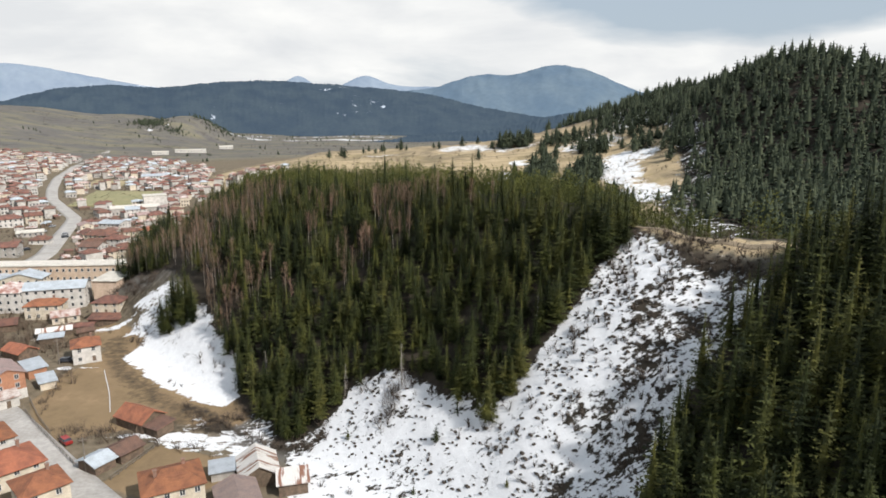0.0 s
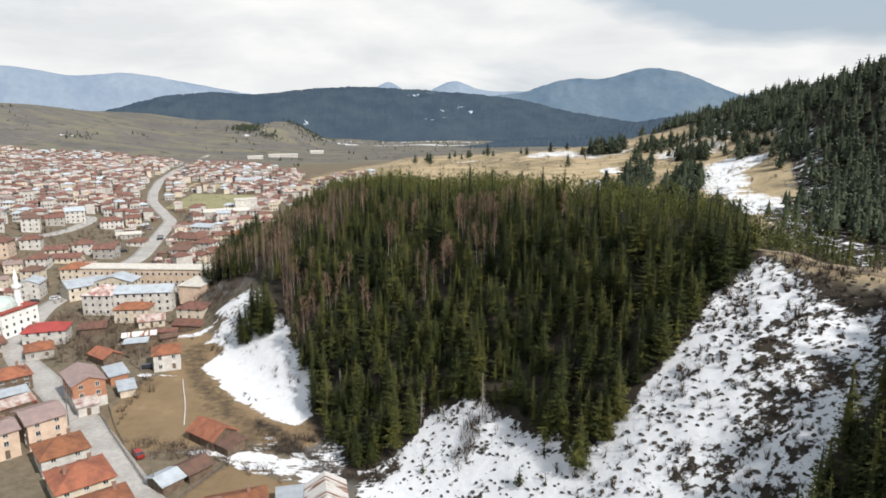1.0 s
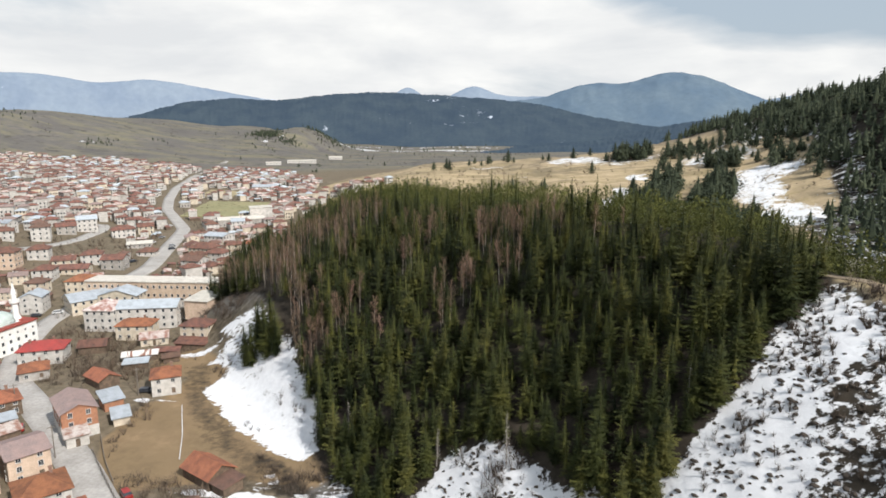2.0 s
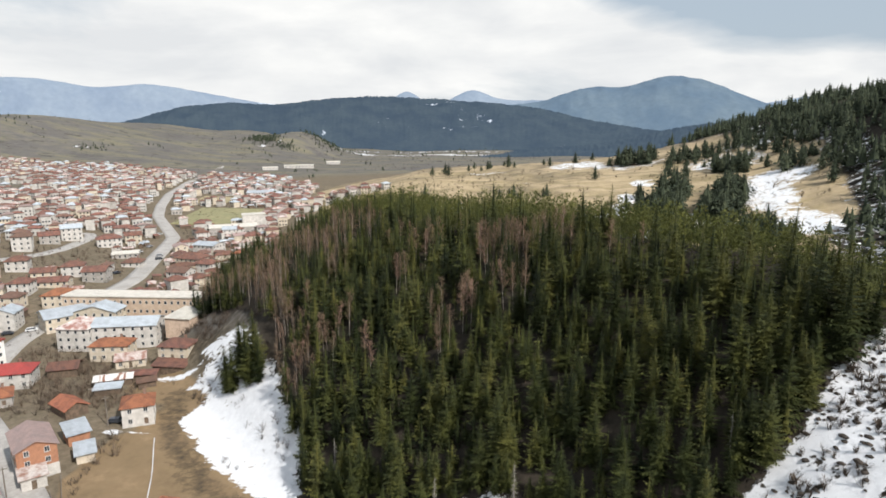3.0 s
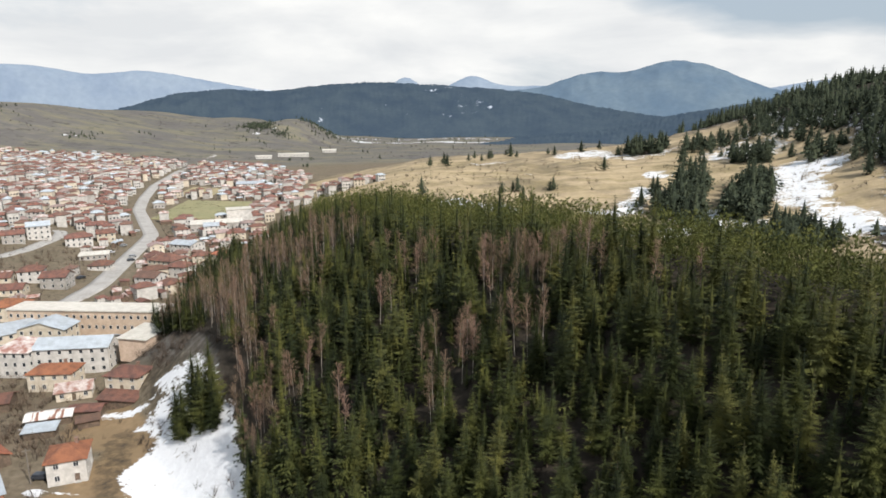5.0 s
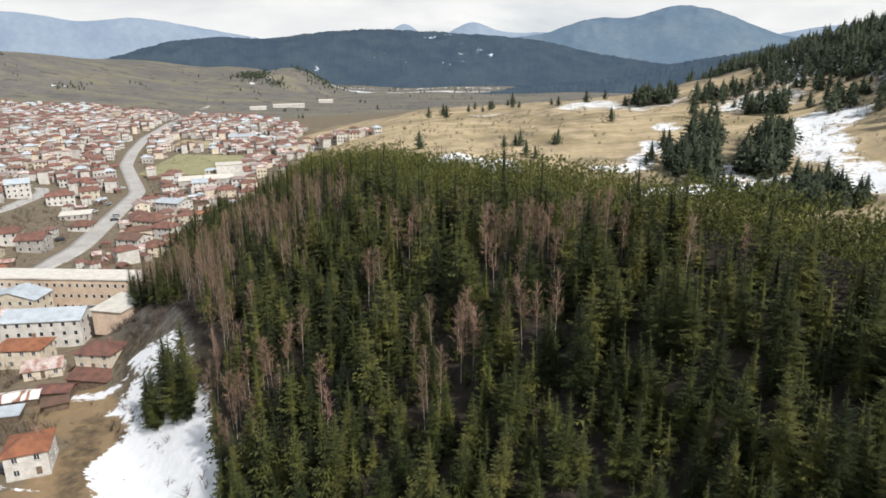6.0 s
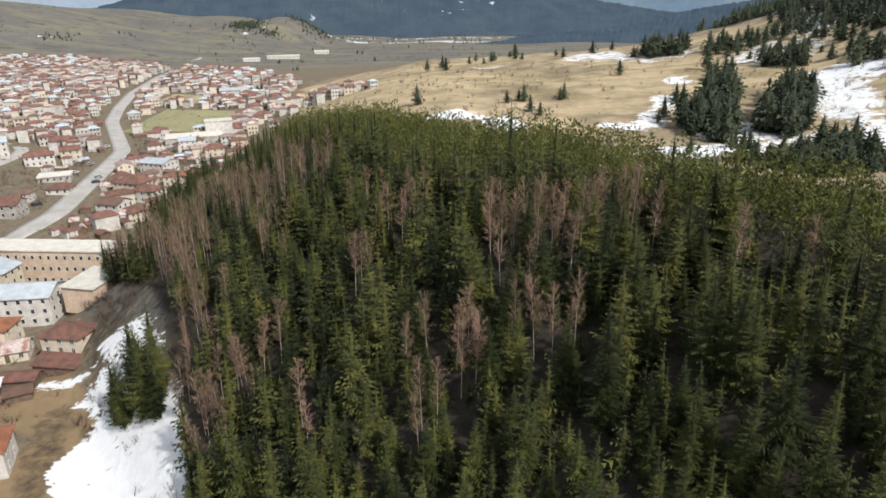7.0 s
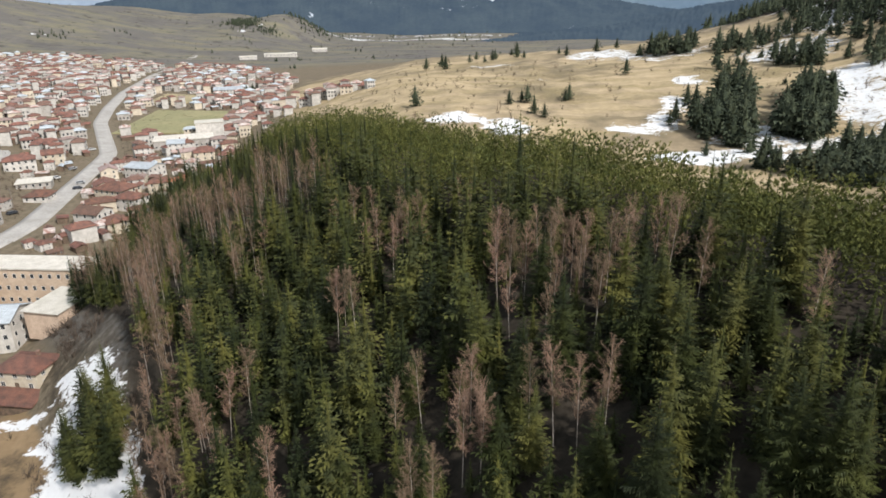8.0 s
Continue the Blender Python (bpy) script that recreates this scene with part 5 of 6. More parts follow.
CLUMPS = [([(42, 421), (50, 404), (58, 392), (66, 408), (72, 440), (84, 478), (80, 488), (70, 486), (60, 455), (48, 436)], 5.2, 0.65, 1.2), ([(73, 408), (86, 398), (95, 412), (110, 455), (104, 470), (92, 450), (80, 426)], 4.8, 0.85, 1.3), ([(51, 366), (66, 343), (80, 325), (104, 345), (99, 374), (97, 390), (72, 362)], 5.5, 0.5, 0.95),
          ([(44, 640), (76, 625), (94, 662), (60, 676)], 7.5, 0.8, 1.2), ([(92, 618), (125, 600), (130, 640), (105, 645)], 9.0, 0.6, 1.1), ([(112, 545), (128, 524), (136, 540), (125, 565)], 7.0, 0.8, 1.2), ([(140, 496), (152, 494), (172, 520), (150, 530)], 8.0, 0.8, 1.2), ([(40, 385), (60, 372), (78, 384), (60, 396)], 12.0, 0.3, 0.6),
          ([(66, 520), (195, 515), (195, 660), (100, 660)], 20.0, 0.4, 1.0), ([(150, 440), (176, 470), (190, 520), (165, 520)], 9.0, 0.7, 1.1), ([(140, 560), (205, 540), (192, 720), (150, 700)], 13.0, 0.6, 1.1), ([(96, 460), (110, 455), (112, 500), (98, 500)], 14.0, 0.2, 0.5)]
clump_spots = []
for k, (outline, gap, lo, hi) in enumerate(CLUMPS):
    clump_spots += stand(outline, gap, 70 + k, lo, hi)
joined("meadow_spruces", GROUP_SPRUCE, clump_spots, NEEDLES_HAZED, "clumps of dark spruces on the snowy meadow", "forest")
meadow_tree = tree_thing("spruce", spruce_crown(65, 9, 2.7, 15, 8, 2, droop=0.35, full=1.5, hang=0.6, core_wide=0.45), stem(8.6, 0.16), NEEDLES_HAZED, BARK, "small dark spruce standing alone on dry meadow", "meadow spruces")
tree_rand = random.Random(77)
LONE = [(39, 433), (-36, 467), (-30, 474), (-27, 471), (-8, 476), (-6, 479), (36, 428), (49, 463), (-23, 450), (-18, 443), (-69, 678), (-63, 683), (-81, 676), (-77, 690), (-62, 697), (-51, 737), (-46, 730), (-44, 700), (-38, 690), (-10, 700), (-4, 690), (37, 713), (50, 468), (20, 700), (-95, 640), (-100, 655), (-108, 630), (60, 455), (30, 560), (-84, 466)]
for k, (x, y) in enumerate(LONE):
    m = pose(x, y, float(relief(x, y)) - 0.1, 0, 0, tree_rand.uniform(0, 360)) @ Matrix.Scale(1.3 if k == 0 else tree_rand.uniform(0.55, 1.1), 4)
    if k:
        copy_thing(meadow_tree, m)
    else:
        meadow_tree.matrix_basis = m
far_rand = random.Random(78)
far_spots = []
for cx, cy, spread, count in ((-857, 1195, 22, 16), (-790, 1290, 12, 6), (-355, 1000, 8, 5), (-662, 1530, 20, 170), (-690, 1570, 20, 110), (-604, 1500, 14, 60), (-556, 1650, 32, 160), (-500, 1850, 80, 30), (-330, 1800, 90, 26), (-150, 1750, 60, 12), (-700, 1500, 200, 14), (-300, 1300, 160, 10), (-420, 1500, 200, 14), (-400, 1126, 6, 5), (-425, 1100, 4, 2), (-305, 752, 9, 14), (-318, 765, 6, 7), (-422, 652, 8, 12), (-468, 572, 4, 4), (-850, 1180, 14, 10), (-1150, 1230, 60, 70)):
    for _ in range(count):
        far_spots.append((far_rand.gauss(cx, spread), far_rand.gauss(cy, spread)))
joined("valley_spruces", FAR_SPRUCE, spots_of(far_spots, 79, 3, 0.3, 0.65), NEEDLES_HAZED, "scattered dark trees across the grey valley", "forest")

for x, y, turn, w, d, words in ((-482, 1132, 24, 26, 8, "long low white shed out in the valley"), (-448, 1190, 22, 44, 12, "long white farm hall out in the valley"), (-464, 1176, 22, 20, 9, "low white farm shed out in the valley"), (-430, 1318, 20, 26, 14, "broad white barn out in the valley")):
    set_house(x, y, turn, w, d, 1, "pale", "white", words, chimneys=0, pitch=0.2, lit=(1, 0, 0, 0), storey=4.0, gap=5.0)


# ---- brush, stones and shrubs ----
def shrub(seed, tall, wide, shoots):
    r = random.Random(seed)
    tris = []
    for _ in range(shoots):
        a, l = r.uniform(0, math.tau), r.uniform(0.5, 1.0)
        w = r.uniform(0.1, 1.0) * wide
        p = Vector((r.uniform(-0.2, 0.2) * wide, r.uniform(-0.2, 0.2) * wide, -0.1))
        e = Vector((math.cos(a) * w, math.sin(a) * w, tall * l))
        o = Vector((-math.sin(a), math.cos(a), 0)) * r.uniform(0.035, 0.08)
        q = p.lerp(e, 0.55)
        tris.append([tuple(p - o), tuple(p + o), tuple(e)])
        for _ in range(2):
            s = Vector((r.uniform(-1, 1), r.uniform(-1, 1), r.uniform(0.2, 1))) * 0.35 * tall * l
            tris.append([tuple(q), tuple(q + s + o), tuple(q + s)])
    return arrays(tris)


def lump(seed):
    """A rough clod or stone of a few faces, half sunk."""
    r = random.Random(seed)
    bm = bmesh.new()
    bmesh.ops.create_icosphere(bm, subdivisions=1, radius=0.5)
    for v in bm.verts:
        v.co = v.co * r.uniform(0.7, 1.25)
        v.co.x *= 1.5
        v.co.z *= 0.45
    bmesh.ops.triangulate(bm, faces=bm.faces)
    v, f = np.array([tuple(v.co) for v in bm.verts]), np.array([[w.index for w in g.verts] for g in bm.faces])
    bm.free()
    return v, f


SHRUBS = [shrub(100 + k, 1.3, 0.9, 16) for k in range(3)]
BUSHES = [shrub(110 + k, 2.1, 1.9, 10) for k in range(3)]
LUMPS = [lump(120 + k) for k in range(3)]


def gully_cover():
    r = random.Random(130)
    stones, twigs = [], []
    p = np.array(scatter(SNOW_SLOPE, 0.95, 131))
    bare = ramp(p[:, 0] + 0.35 * (p[:, 1] - 120), 6, 40)
    patch = waves(p[:, 0], p[:, 1], 5, 132)
    for (x, y), b, c in zip(p, bare, patch):
        if r.random() < 0.30 + 0.16 * b + 0.24 * c:
            stones.append((x, y))
        if r.random() < (0.05 + 0.30 * b) * (0.4 + 1.1 * max(0.0, c)):
            twigs.append((x, y))
    joined("slope_clods", LUMPS, spots_of(stones, 133, 3, 0.25, 1.2), STONE, "dark clods and stones poking through snow", "stones")
    joined("slope_brush", SHRUBS, spots_of(twigs, 134, 3, 0.7, 1.6), SCRUB, "low bare brush on the snowy slope", "shrubs")


gully_cover()
edge_rand = random.Random(140)
brush = []
for (ax, ay), (bx, by) in zip(FOREST[:22], FOREST[1:23]):
    for _ in range(int(math.hypot(bx - ax, by - ay) * 0.4)):
        u = edge_rand.random()
        brush.append((ax + (bx - ax) * u + edge_rand.gauss(-0.5, 1.4), ay + (by - ay) * u + edge_rand.gauss(-0.5, 1.4)))
for (ax, ay), (bx, by), count in (((-72, 166), (-60, 158), 26), ((-66, 158), (-53, 153), 26), ((-60, 160), (-50, 160), 30), ((-53, 153), (-34, 141), 22), ((-34, 142), (-28, 145), 8), ((-84, 180), (-76, 180), 5), ((-110, 222), (-100, 208), 20), ((-88, 205), (-62, 176), 10), ((-132, 256), (-108, 240), 70), ((-122, 246), (-112, 236), 36), ((-97, 226), (-84, 214), 16)):
    for _ in range(count):
        u = edge_rand.random()
        brush.append((ax + (bx - ax) * u + edge_rand.gauss(0, 1.3), ay + (by - ay) * u + edge_rand.gauss(0, 1.3)))
for (ax, ay), (bx, by), count in (((-115, 189), (-104, 153), 26), ((-104, 153), (-84, 151), 26), ((-98, 148), (-90, 150), 14), ((-84, 152), (-78, 150), 12), ((-72, 148), (-50, 140), 12)):
    for _ in range(count):
        u = edge_rand.random()
        brush.append((ax + (bx - ax) * u + edge_rand.gauss(0, 1.0), ay + (by - ay) * u + edge_rand.gauss(0, 1.0)))
for _ in range(70):
    u = edge_rand.random()
    brush.append((46 + 20 * u + edge_rand.gauss(0, 1.8), 143 - 24 * u + edge_rand.gauss(-1, 2.4)))
for _ in range(60):
    u = edge_rand.random()
    brush.append((-14 + 6 * u + edge_rand.gauss(0, 1.2), 138 + 6 * u + edge_rand.gauss(0, 1.2)))
for _ in range(230):
    brush.append((edge_rand.gauss(-148, 13), edge_rand.gauss(208, 10)))
for _ in range(120):
    brush.append((edge_rand.gauss(-165, 18), edge_rand.gauss(240, 12)))
for _ in range(420):
    x, y = edge_rand.uniform(-420, -190), edge_rand.uniform(260, 520)
    brush.append((x, y))
for _ in range(90):
    brush.append((edge_rand.uniform(-130, 120), edge_rand.uniform(400, 640)))
for _ in range(120):
    brush.append((edge_rand.gauss(125, 22), edge_rand.gauss(470, 32)))
for _ in range(150):
    brush.append((edge_rand.gauss(-90, 40), edge_rand.gauss(560, 60)))
brush = [(x, y) for x, y in brush if near_line(x, y, STREET) > 5 and near_line(x, y, MAIN_ROAD) > 8 and near_line(x, y, HILL_ROAD) > 5]
RUSSET = material("russet_bare_twigs", (0.155, 0.11, 0.075), (0.10, 0.075, 0.055), 0.7, rough=0.95)
yard_rand = random.Random(142)
for x, y in scatter([(-175, 240), (-150, 400), (-215, 560), (-300, 860), (-640, 1000), (-560, 480), (-300, 200)], 12.0, 143):
    for _ in range(yard_rand.choice((1, 2, 3))):
        brush.append((x + yard_rand.gauss(0, 5), y + yard_rand.gauss(0, 5)))
brush = [(x, y) for x, y in brush if all(math.hypot(x - a, y - b) > 0.85 * c for a, b, c in EXPLICIT) and near_line(x, y, MAIN_ROAD) > 8]
meadow_brush = [(yard_rand.gauss(cx, w), yard_rand.gauss(cy, h)) for cx, cy, w, h, n in ((-25, 500, 50, 35, 34), (10, 600, 40, 30, 24), (60, 560, 25, 30, 14), (-60, 440, 30, 8, 22), (120, 470, 14, 30, 12), (-110, 560, 25, 40, 12)) for _ in range(n)]
thicket = [(yard_rand.gauss(cx, w), yard_rand.gauss(cy, w)) for cx, cy, w, n in ((-148, 212, 7, 60), (-141, 206, 5, 30), (-162, 236, 7, 40), (-180, 238, 5, 24), (-128, 207, 5, 24), (-150, 228, 4, 20), (-86, 149, 4, 20), (-112, 182, 3, 10), (-265, 372, 14, 60), (-285, 348, 9, 34), (-300, 440, 12, 30), (-240, 352, 7, 20)) for _ in range(n)]
thicket = [(x, y) for x, y in thicket if all(math.hypot(x - a, y - b) > 0.8 * c for a, b, c in EXPLICIT) and near_line(x, y, MAIN_ROAD) > 8 and near_line(x, y, STREET) > 6 and near_line(x, y, HILL_ROAD) > 6]
joined("yard_thicket", BUSHES, spots_of(thicket, 145, 3, 0.9, 2.1), RUSSET, "tall leafless brown thickets between the yards", "shrubs")
joined("meadow_bushes", BUSHES, spots_of(meadow_brush, 144, 3, 0.9, 2.2), RUSSET, "round russet bushes scattered over the dry meadow", "shrubs")
wild_rand = random.Random(146)
wild = []
for _ in range(46):
    cx, cy, bend = wild_rand.uniform(-1200, -120), wild_rand.uniform(1080, 1720), wild_rand.uniform(-0.5, 0.5)
    for k in range(wild_rand.randrange(3, 16)):
        u = 9 * k + wild_rand.uniform(-4, 4)
        wild.append((cx + u, cy + bend * u + wild_rand.gauss(0, 5)))
wild += [(wild_rand.uniform(-1300, 0), wild_rand.uniform(950, 1750)) for _ in range(260)]
wild = [(x, y) for x, y in wild if y - 0.4 * x > 1120 and near_line(x, y, MAIN_ROAD) > 10]
joined("valley_bushes", [shrub(150 + k, 1.6, 1.7, 9) for k in range(3)], spots_of(wild, 147, 3, 0.9, 2.6), SCRUB, "dark leafless bushes and hedges over the grey valley", "shrubs")
drift_rand = random.Random(148)
drifts = []
for cx, cy, wx, wy, n in ((-545, 1840, 10, 8, 9), (-512, 1845, 8, 10, 8), (-470, 1850, 14, 6, 5), (-395, 1870, 10, 10, 7), (-345, 1880, 7, 16, 9), (-300, 1860, 12, 5, 6), (-215, 1820, 20, 6, 9), (-170, 1800, 16, 5, 7), (-110, 1640, 14, 5, 7), (-649, 1470, 9, 4, 6), (-640, 1530, 12, 3, 6), (-870, 1180, 8, 3, 5)):
    drifts += [(drift_rand.gauss(cx, wx), drift_rand.gauss(cy, wy)) for _ in range(n)]
joined("snow_drifts", LUMPS, spots_of(drifts, 149, 3, 3.0, 7.5), SNOW, "last drifts of old snow at the wooded hill's foot", "snow")
joined("bare_bushes", BUSHES, spots_of(brush, 141, 3, 0.5, 1.6), SCRUB, "leafless brown bushes along plots and wood edges", "shrubs")


# ---- mosque ----
WHITE_PAINT = material("white_painted_wall", (0.82, 0.81, 0.78), (0.74, 0.72, 0.68), 0.4)
COPPER = material("pale_green_dome", (0.50, 0.56, 0.52), (0.40, 0.46, 0.43), 0.6, rough=0.5)


def turned(bm, profile, sides=16, slot=0):
    """A solid of revolution from radius and height pairs."""
    rings = []
    for radius, z in profile:
        rings.append([bm.verts.new((radius * math.cos(math.tau * k / sides), radius * math.sin(math.tau * k / sides), z)) for k in range(sides)])
    for a, b in zip(rings, rings[1:]):
        for k in range(sides):
            bm.faces.new((a[k], a[(k + 1) % sides], b[(k + 1) % sides], b[k])).material_index = slot
    bm.faces.new(list(reversed(rings[0])))
    bm.faces.new(rings[-1])


def build_mosque(x, y, turn):
    e = thing("mosque", "white mosque with pale dome and red eaves", "mosque")
    bm = bmesh.new()
    box(bm, -8, 8, -8, 8, -2, 9.0)
    part("wall", bm, WHITE_PAINT, e)
    bm = bmesh.new()
    for x0, x1, y0, y1 in ((-8.4, 8.4, -8.4, -5.4), (-8.4, 8.4, 5.4, 8.4), (-8.4, -5.4, -5.4, 5.4), (5.4, 8.4, -5.4, 5.4)):
        box(bm, x0, x1, y0, y1, 9.0, 9.5)
    part("roof", bm, ROOFS["red"], e, "red tiled eaves")
    bm = bmesh.new()
    turned(bm, [(5.2, 9.0), (5.2, 10.2)] + [(5.0 * math.cos(a), 10.2 + 3.4 * math.sin(a)) for a in np.linspace(0.05, 1.5, 8)])
    part("dome", bm, COPPER, e, "pale green dome")
    for side in range(4):
        for k in range(5):
            for s in range(3):
                ob = new("window", SMALL_WINDOW if s == 2 else WINDOW)
                ob.parent, ob.matrix_basis = e, pose(0, 0, 0, 0, 0, 90 * side) @ pose(-6.2 + 3.1 * k, -8, 0.9 + 2.8 * s)
    put(e, x, y, turn)


def build_minaret(x, y):
    e = thing("minaret", "slender white minaret with balcony and pointed top", "minaret")
    bm = bmesh.new()
    turned(bm, [(1.6, -1), (1.6, 9.6), (1.1, 10.6), (1.0, 15.6)], 12)
    part("shaft", bm, WHITE_PAINT, e)
    bm = bmesh.new()
    turned(bm, [(1.0, 14.6), (1.7, 15.5), (1.7, 16.5), (1.55, 16.5), (1.55, 15.8)], 12)
    part("balcony", bm, WHITE_PAINT, e)
    bm = bmesh.new()
    turned(bm, [(0.8, 15.6), (0.8, 18.4), (0.95, 18.5), (0.05, 22.8)], 12)
    part("spire", bm, WHITE_PAINT, e)
    put(e, x, y, 0)


build_mosque(-192, 223, 85)
build_minaret(-190, 229)


# ---- cars, poles and fences ----
TYRE = material("black_rubber", (0.02, 0.02, 0.02), None, 3.0)
PAINT = {"red": material("red_car_paint", (0.32, 0.03, 0.025), None, 1.0, rough=0.3, spec=0.5), "white": material("white_car_paint", (0.75, 0.75, 0.74), None, 1.0, rough=0.3, spec=0.5), "dark": material("dark_car_paint", (0.05, 0.055, 0.065), None, 1.0, rough=0.3, spec=0.5), "silver": material("silver_car_paint", (0.42, 0.43, 0.44), None, 1.0, rough=0.3, spec=0.5)}


def car(colour, label, long=4.2, tall=1.45, van=False):
    e = thing("van" if van else "car", label, "van" if van else "car", "parked cars")
    w, h = 0.86, 0.5 * tall
    bm = bmesh.new()
    box(bm, -long / 2, long / 2, -w, w, 0.28, 0.28 + h)
    bmesh.ops.bevel(bm, geom=bm.edges[:], offset=0.12, segments=2, affect="EDGES")
    part("body", bm, PAINT[colour], e)
    bm = bmesh.new()
    x0, x1 = (-long * 0.48, long * 0.30) if van else (-long * 0.42, long * 0.22)
    z0, z1 = 0.24 + h, tall
    i = 0.12
    poly(bm, [(x0, -w, z0), (x1 + 0.55, -w, z0), (x1 + 0.55, w, z0), (x0, w, z0), (x0 + 0.25, -w + i, z1), (x1, -w + i, z1), (x1, w - i, z1), (x0 + 0.25, w - i, z1)],
         ((0, 3, 2, 1), (0, 1, 5, 4), (1, 2, 6, 5), (2, 3, 7, 6), (3, 0, 4, 7)), 1)
    poly(bm, [(x0 + 0.25, -w + i, z1 + 0.01), (x1, -w + i, z1 + 0.01), (x1, w - i, z1 + 0.01), (x0 + 0.25, w - i, z1 + 0.01)], ((0, 1, 2, 3),), 0)
    part("cabin", bm, [PAINT[colour], PAINT[colour] if van else GLASS], e)
    for sx in (-1, 1):
        for sy in (-1, 1):
            bm = bmesh.new()
            bmesh.ops.create_cone(bm, cap_ends=True, segments=12, radius1=0.31, radius2=0.31, depth=0.2)
            ob = part("wheel", bm, TYRE, e)
            ob.matrix_basis = pose(sx * long * 0.31, sy * (w - 0.06), 0.31, 90)
    return e


CARS = [(-91.5, 146.5, -40, "red", "small red car parked on grass by the street"), (-119, 196, 10, "dark", "dark car parked beside the white house"), (-203, 264, 40, "white", "white car parked on the square"), (-209, 259, 35, "dark", "dark car parked on the square"),
        (-137, 169, 130, "red", "dark red car parked beside the street"), (-84, 128, 130, "dark", "dark blue car parked beside the street"), (-228, 352, 70, "dark", "dark car beside the main road"), (-236, 372, 70, "silver", "silver car beside the main road"),
        (-240, 382, 70, "dark", "dark car beside the main road"), (-252, 408, 65, "white", "white car beside the main road"), (-258, 428, 65, "silver", "silver car beside the main road"), (-231, 395, 40, "dark", "dark car on the roadside yard"), (-236, 404, 40, "silver", "silver car on the roadside yard"), (-280, 474, 50, "white", "white car beside the main road")]
for x, y, turn, colour, label in CARS:
    c = car(colour, label)
    c.matrix_basis = pose(x, y, float(relief(x, y)) + 0.14, 0, 0, turn)
van = car("white", "white van parked on the square", 5.6, 2.4, True)
van.matrix_basis = pose(-214, 267, float(relief(-214, 267)) + 0.14, 0, 0, 60)
POLE_WOOD = material("grey_wood_pole", (0.22, 0.19, 0.16), (0.15, 0.13, 0.11), 1.5)


def pole():
    e = thing("utility_pole", "grey wooden utility pole with crossarm", "pole", "street poles")
    bm = bmesh.new()
    turned(bm, [(0.16, -1), (0.11, 8.5)], 8)
    part("post", bm, POLE_WOOD, e)
    bm = bmesh.new()
    box(bm, -0.9, 0.9, -0.06, 0.06, 7.9, 8.05)
    part("crossarm", bm, POLE_WOOD, e)
    return e


first_pole = pole()
for k, (x, y) in enumerate([(-120, 194), (-80, 134), (-118, 158), (-146, 178), (-176, 204), (-198, 244), (-234, 360), (-262, 430), (-196, 288)]):
    m = pose(x, y, float(relief(x, y)), 0, 0, 40)
    if k:
        copy_thing(first_pole, m)
    else:
        first_pole.matrix_basis = m


def fence(points, label, tall=1.2, mat=POLE_WOOD, gap=2.2):
    e = thing("fence", label, "fence")
    p = resample(points, gap)
    for (ax, ay), (bx, by) in zip(p, p[1:]):
        az, bz = float(relief(ax, ay)), float(relief(bx, by))
        bm = bmesh.new()
        box(bm, ax - 0.06, ax + 0.06, ay - 0.06, ay + 0.06, az - 0.4, az + tall)
        part("post", bm, mat, e)
        d = Vector((bx - ax, by - ay, 0)).normalized()
        s = Vector((-d.y, d.x, 0)) * 0.03
        for h in (0.35, 0.9):
            bm = bmesh.new()
            a, b = Vector((ax, ay, az + h * tall)), Vector((bx, by, bz + h * tall))
            up = Vector((0, 0, 0.14))
            poly(bm, [tuple(q) for q in (a - s, a + s, b + s, b - s, a - s + up, a + s + up, b + s + up, b - s + up)], ((0, 1, 2, 3), (7, 6, 5, 4), (0, 4, 5, 1), (1, 5, 6, 2), (2, 6, 7, 3), (3, 7, 4, 0)))
            part("rail", bm, mat, e)
    return e


fence([(-84.5, 137), (-104, 155), (-112, 163)], "weathered plank fence along the street")
fence([(-114, 169), (-105, 158), (-97, 150)], "weathered plank fence beside the ploughed field")
fence([(-73, 131), (-69, 147)], "rough plank fence beside the vegetable plot")
strip("snow_bank", [(-104, 190), (-100, 183), (-95, 175), (-89, 163)], 0.2, 0.06, SNOW, "narrow strip of old snow across the field", "snow", 2.0)


# ---- single trees beside the wood ----
small_fir = tree_thing("spruce", spruce_crown(66, 3.6, 1.0, 11, 8, 2, droop=0.3), stem(3.3, 0.07), NEEDLES, BARK, "small young spruce standing in the snow", "young spruces")
for k, (x, y, size) in enumerate([(-1.5, 127.5, 1.1), (3, 129.5, 0.6), (-6, 121, 0.5), (12, 112, 0.5), (-22, 140, 0.7)]):
    m = pose(x, y, float(relief(x, y)) - 0.1, 0, 0, 70 * k) @ Matrix.Scale(size, 4)
    if k:
        copy_thing(small_fir, m)
    else:
        small_fir.matrix_basis = m
crest_rand = random.Random(69)
LEFT_CREST = [(x, y, crest_rand.uniform(0.85, 1.3)) for x, y in scatter([(-150, 300), (-160, 335), (-167, 362), (-172, 392), (-164, 402), (-150, 362), (-138, 325)], 5.0, 69)]
tall_fir = tree_thing("spruce", spruce_crown(67, 16, 3.3, 30, 9, 5, droop=0.45, low=0.02, full=1.25), stem(16, 0.22), NEEDLES, BARK, "tall dark spruce at the edge of the wood", "edge spruces")
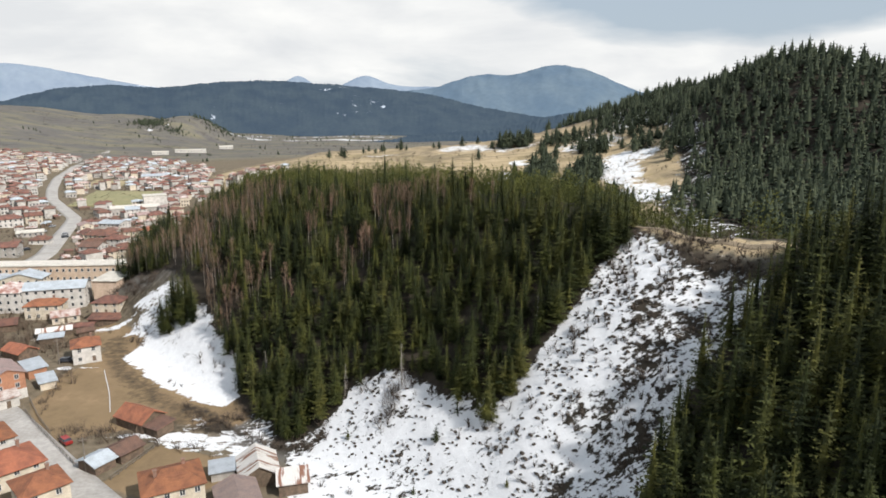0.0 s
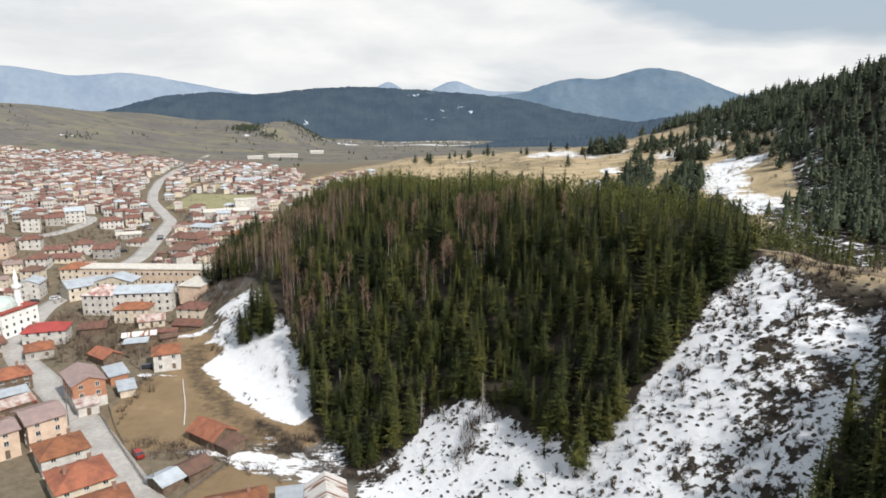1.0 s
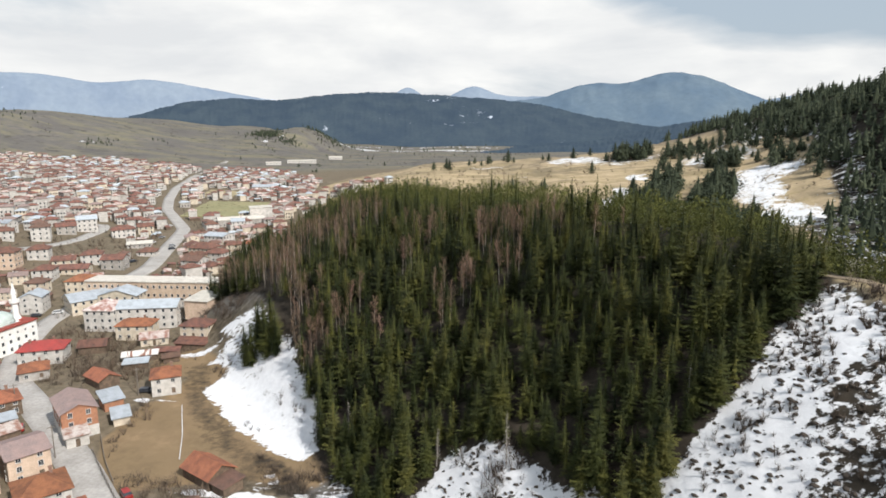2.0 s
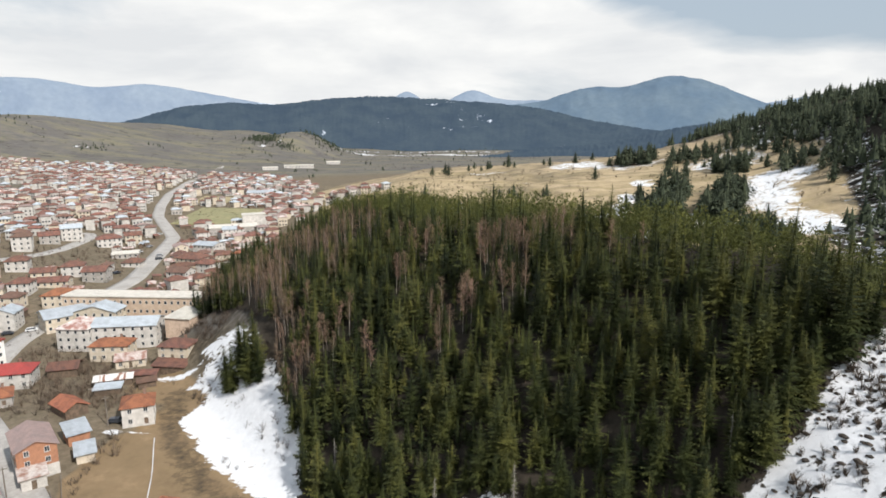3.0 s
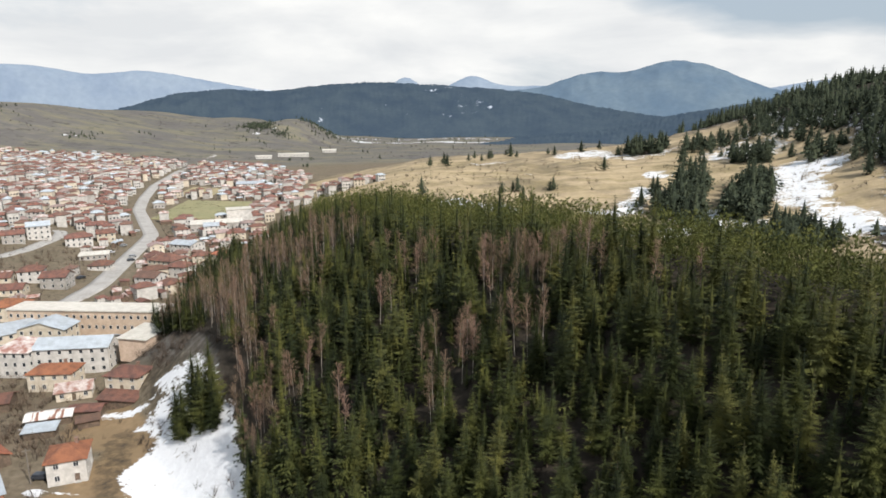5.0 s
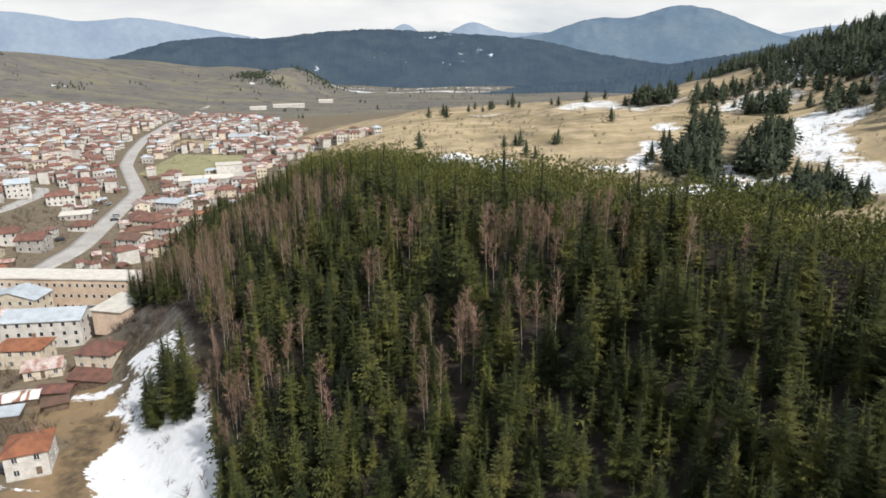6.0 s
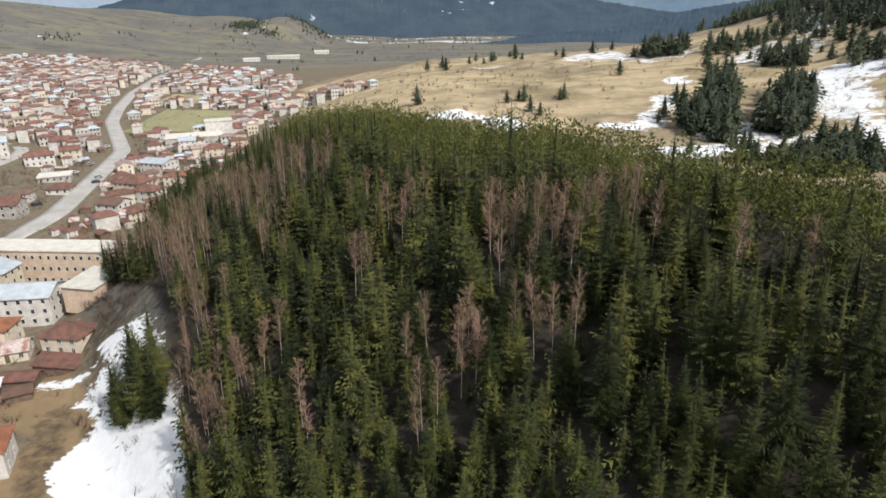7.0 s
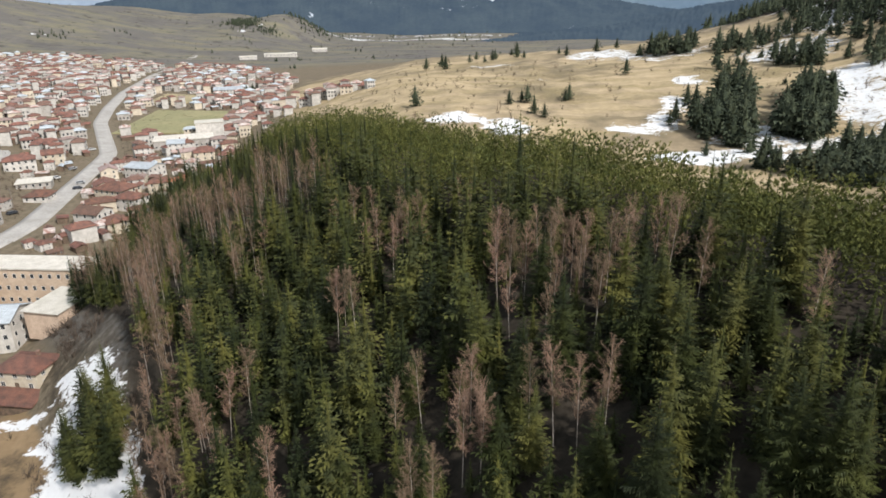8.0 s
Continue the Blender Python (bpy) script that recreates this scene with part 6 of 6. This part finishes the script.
for k, (x, y, size) in enumerate([(-137, 270, 1.0), (-133, 266, 0.8), (-141, 277, 0.75), (-128.5, 262, 0.85), (-124, 258.5, 0.75), (-119, 254.5, 0.8), (-113.5, 250, 0.7), (-130, 268, 0.9), (-122.5, 262.5, 0.8), (-126, 268, 0.7), (-116.5, 258, 0.75), (-108.5, 247, 0.6), (-134, 273, 0.8), (-94.5, 211, 0.8), (-91, 208, 0.9), (-88, 211, 0.95), (-92, 215, 0.8), (-85, 206.5, 0.85), (-87, 214.5, 0.9), (-81.5, 205, 0.75), (-90, 212, 1.0), (-84, 210, 0.85), (-86.5, 208, 0.9), (-93, 209, 0.7), (-82.5, 207.5, 0.8)] + LEFT_CREST):
    m = pose(x, y, float(relief(x, y)) - 0.2, 0, 0, 50 * k) @ Matrix.Scale(size, 4)
    if k:
        copy_thing(tall_fir, m)
    else:
        tall_fir.matrix_basis = m
DEAD_WOOD = material("grey_dead_wood", (0.30, 0.27, 0.24), (0.20, 0.18, 0.16), 1.5)


def dead_spruce():
    e = thing("dead_tree", "grey dead spruce with bare drooping branches", "tree", "dead spruces")
    mesh_part("trunk", mesh_of("trunk", *stem(11, 0.14)), DEAD_WOOD, e)
    r = random.Random(68)
    tris = []
    for k in range(90):
        z = 2.5 + 8 * k / 90
        a, l = r.uniform(0, math.tau), (1.5 * (1 - k / 105)) * r.uniform(0.5, 1.0)
        d = Vector((math.cos(a), math.sin(a), -0.25))
        o = Vector((-d.y, d.x, 0)) * 0.055
        p = Vector((0, 0, z))
        tris.append([tuple(p - o), tuple(p + o), tuple(p + d * l)])
        tris.append([tuple(p + d * l * 0.5), tuple(p + d * l * 0.55 + o * 3), tuple(p + d * l * 0.8 + o * 9 + Vector((0, 0, -0.15)))])
    mesh_part("crown", mesh_of("crown", *arrays(tris)), DEAD_WOOD, e, "bare grey drooping twigs")
    return e


snag = dead_spruce()
snag.matrix_basis = pose(-9.5, 142, float(relief(-9.5, 142)) - 0.2)
for x, y, size in ((-24, 150, 0.8), (-60, 186, 0.75), (-70, 196, 0.8), (20, 134, 0.7), (-48, 168, 0.8)):
    copy_thing(snag, pose(x, y, float(relief(x, y)) - 0.2, 2, -2, 10 * x) @ Matrix.Scale(size, 4))
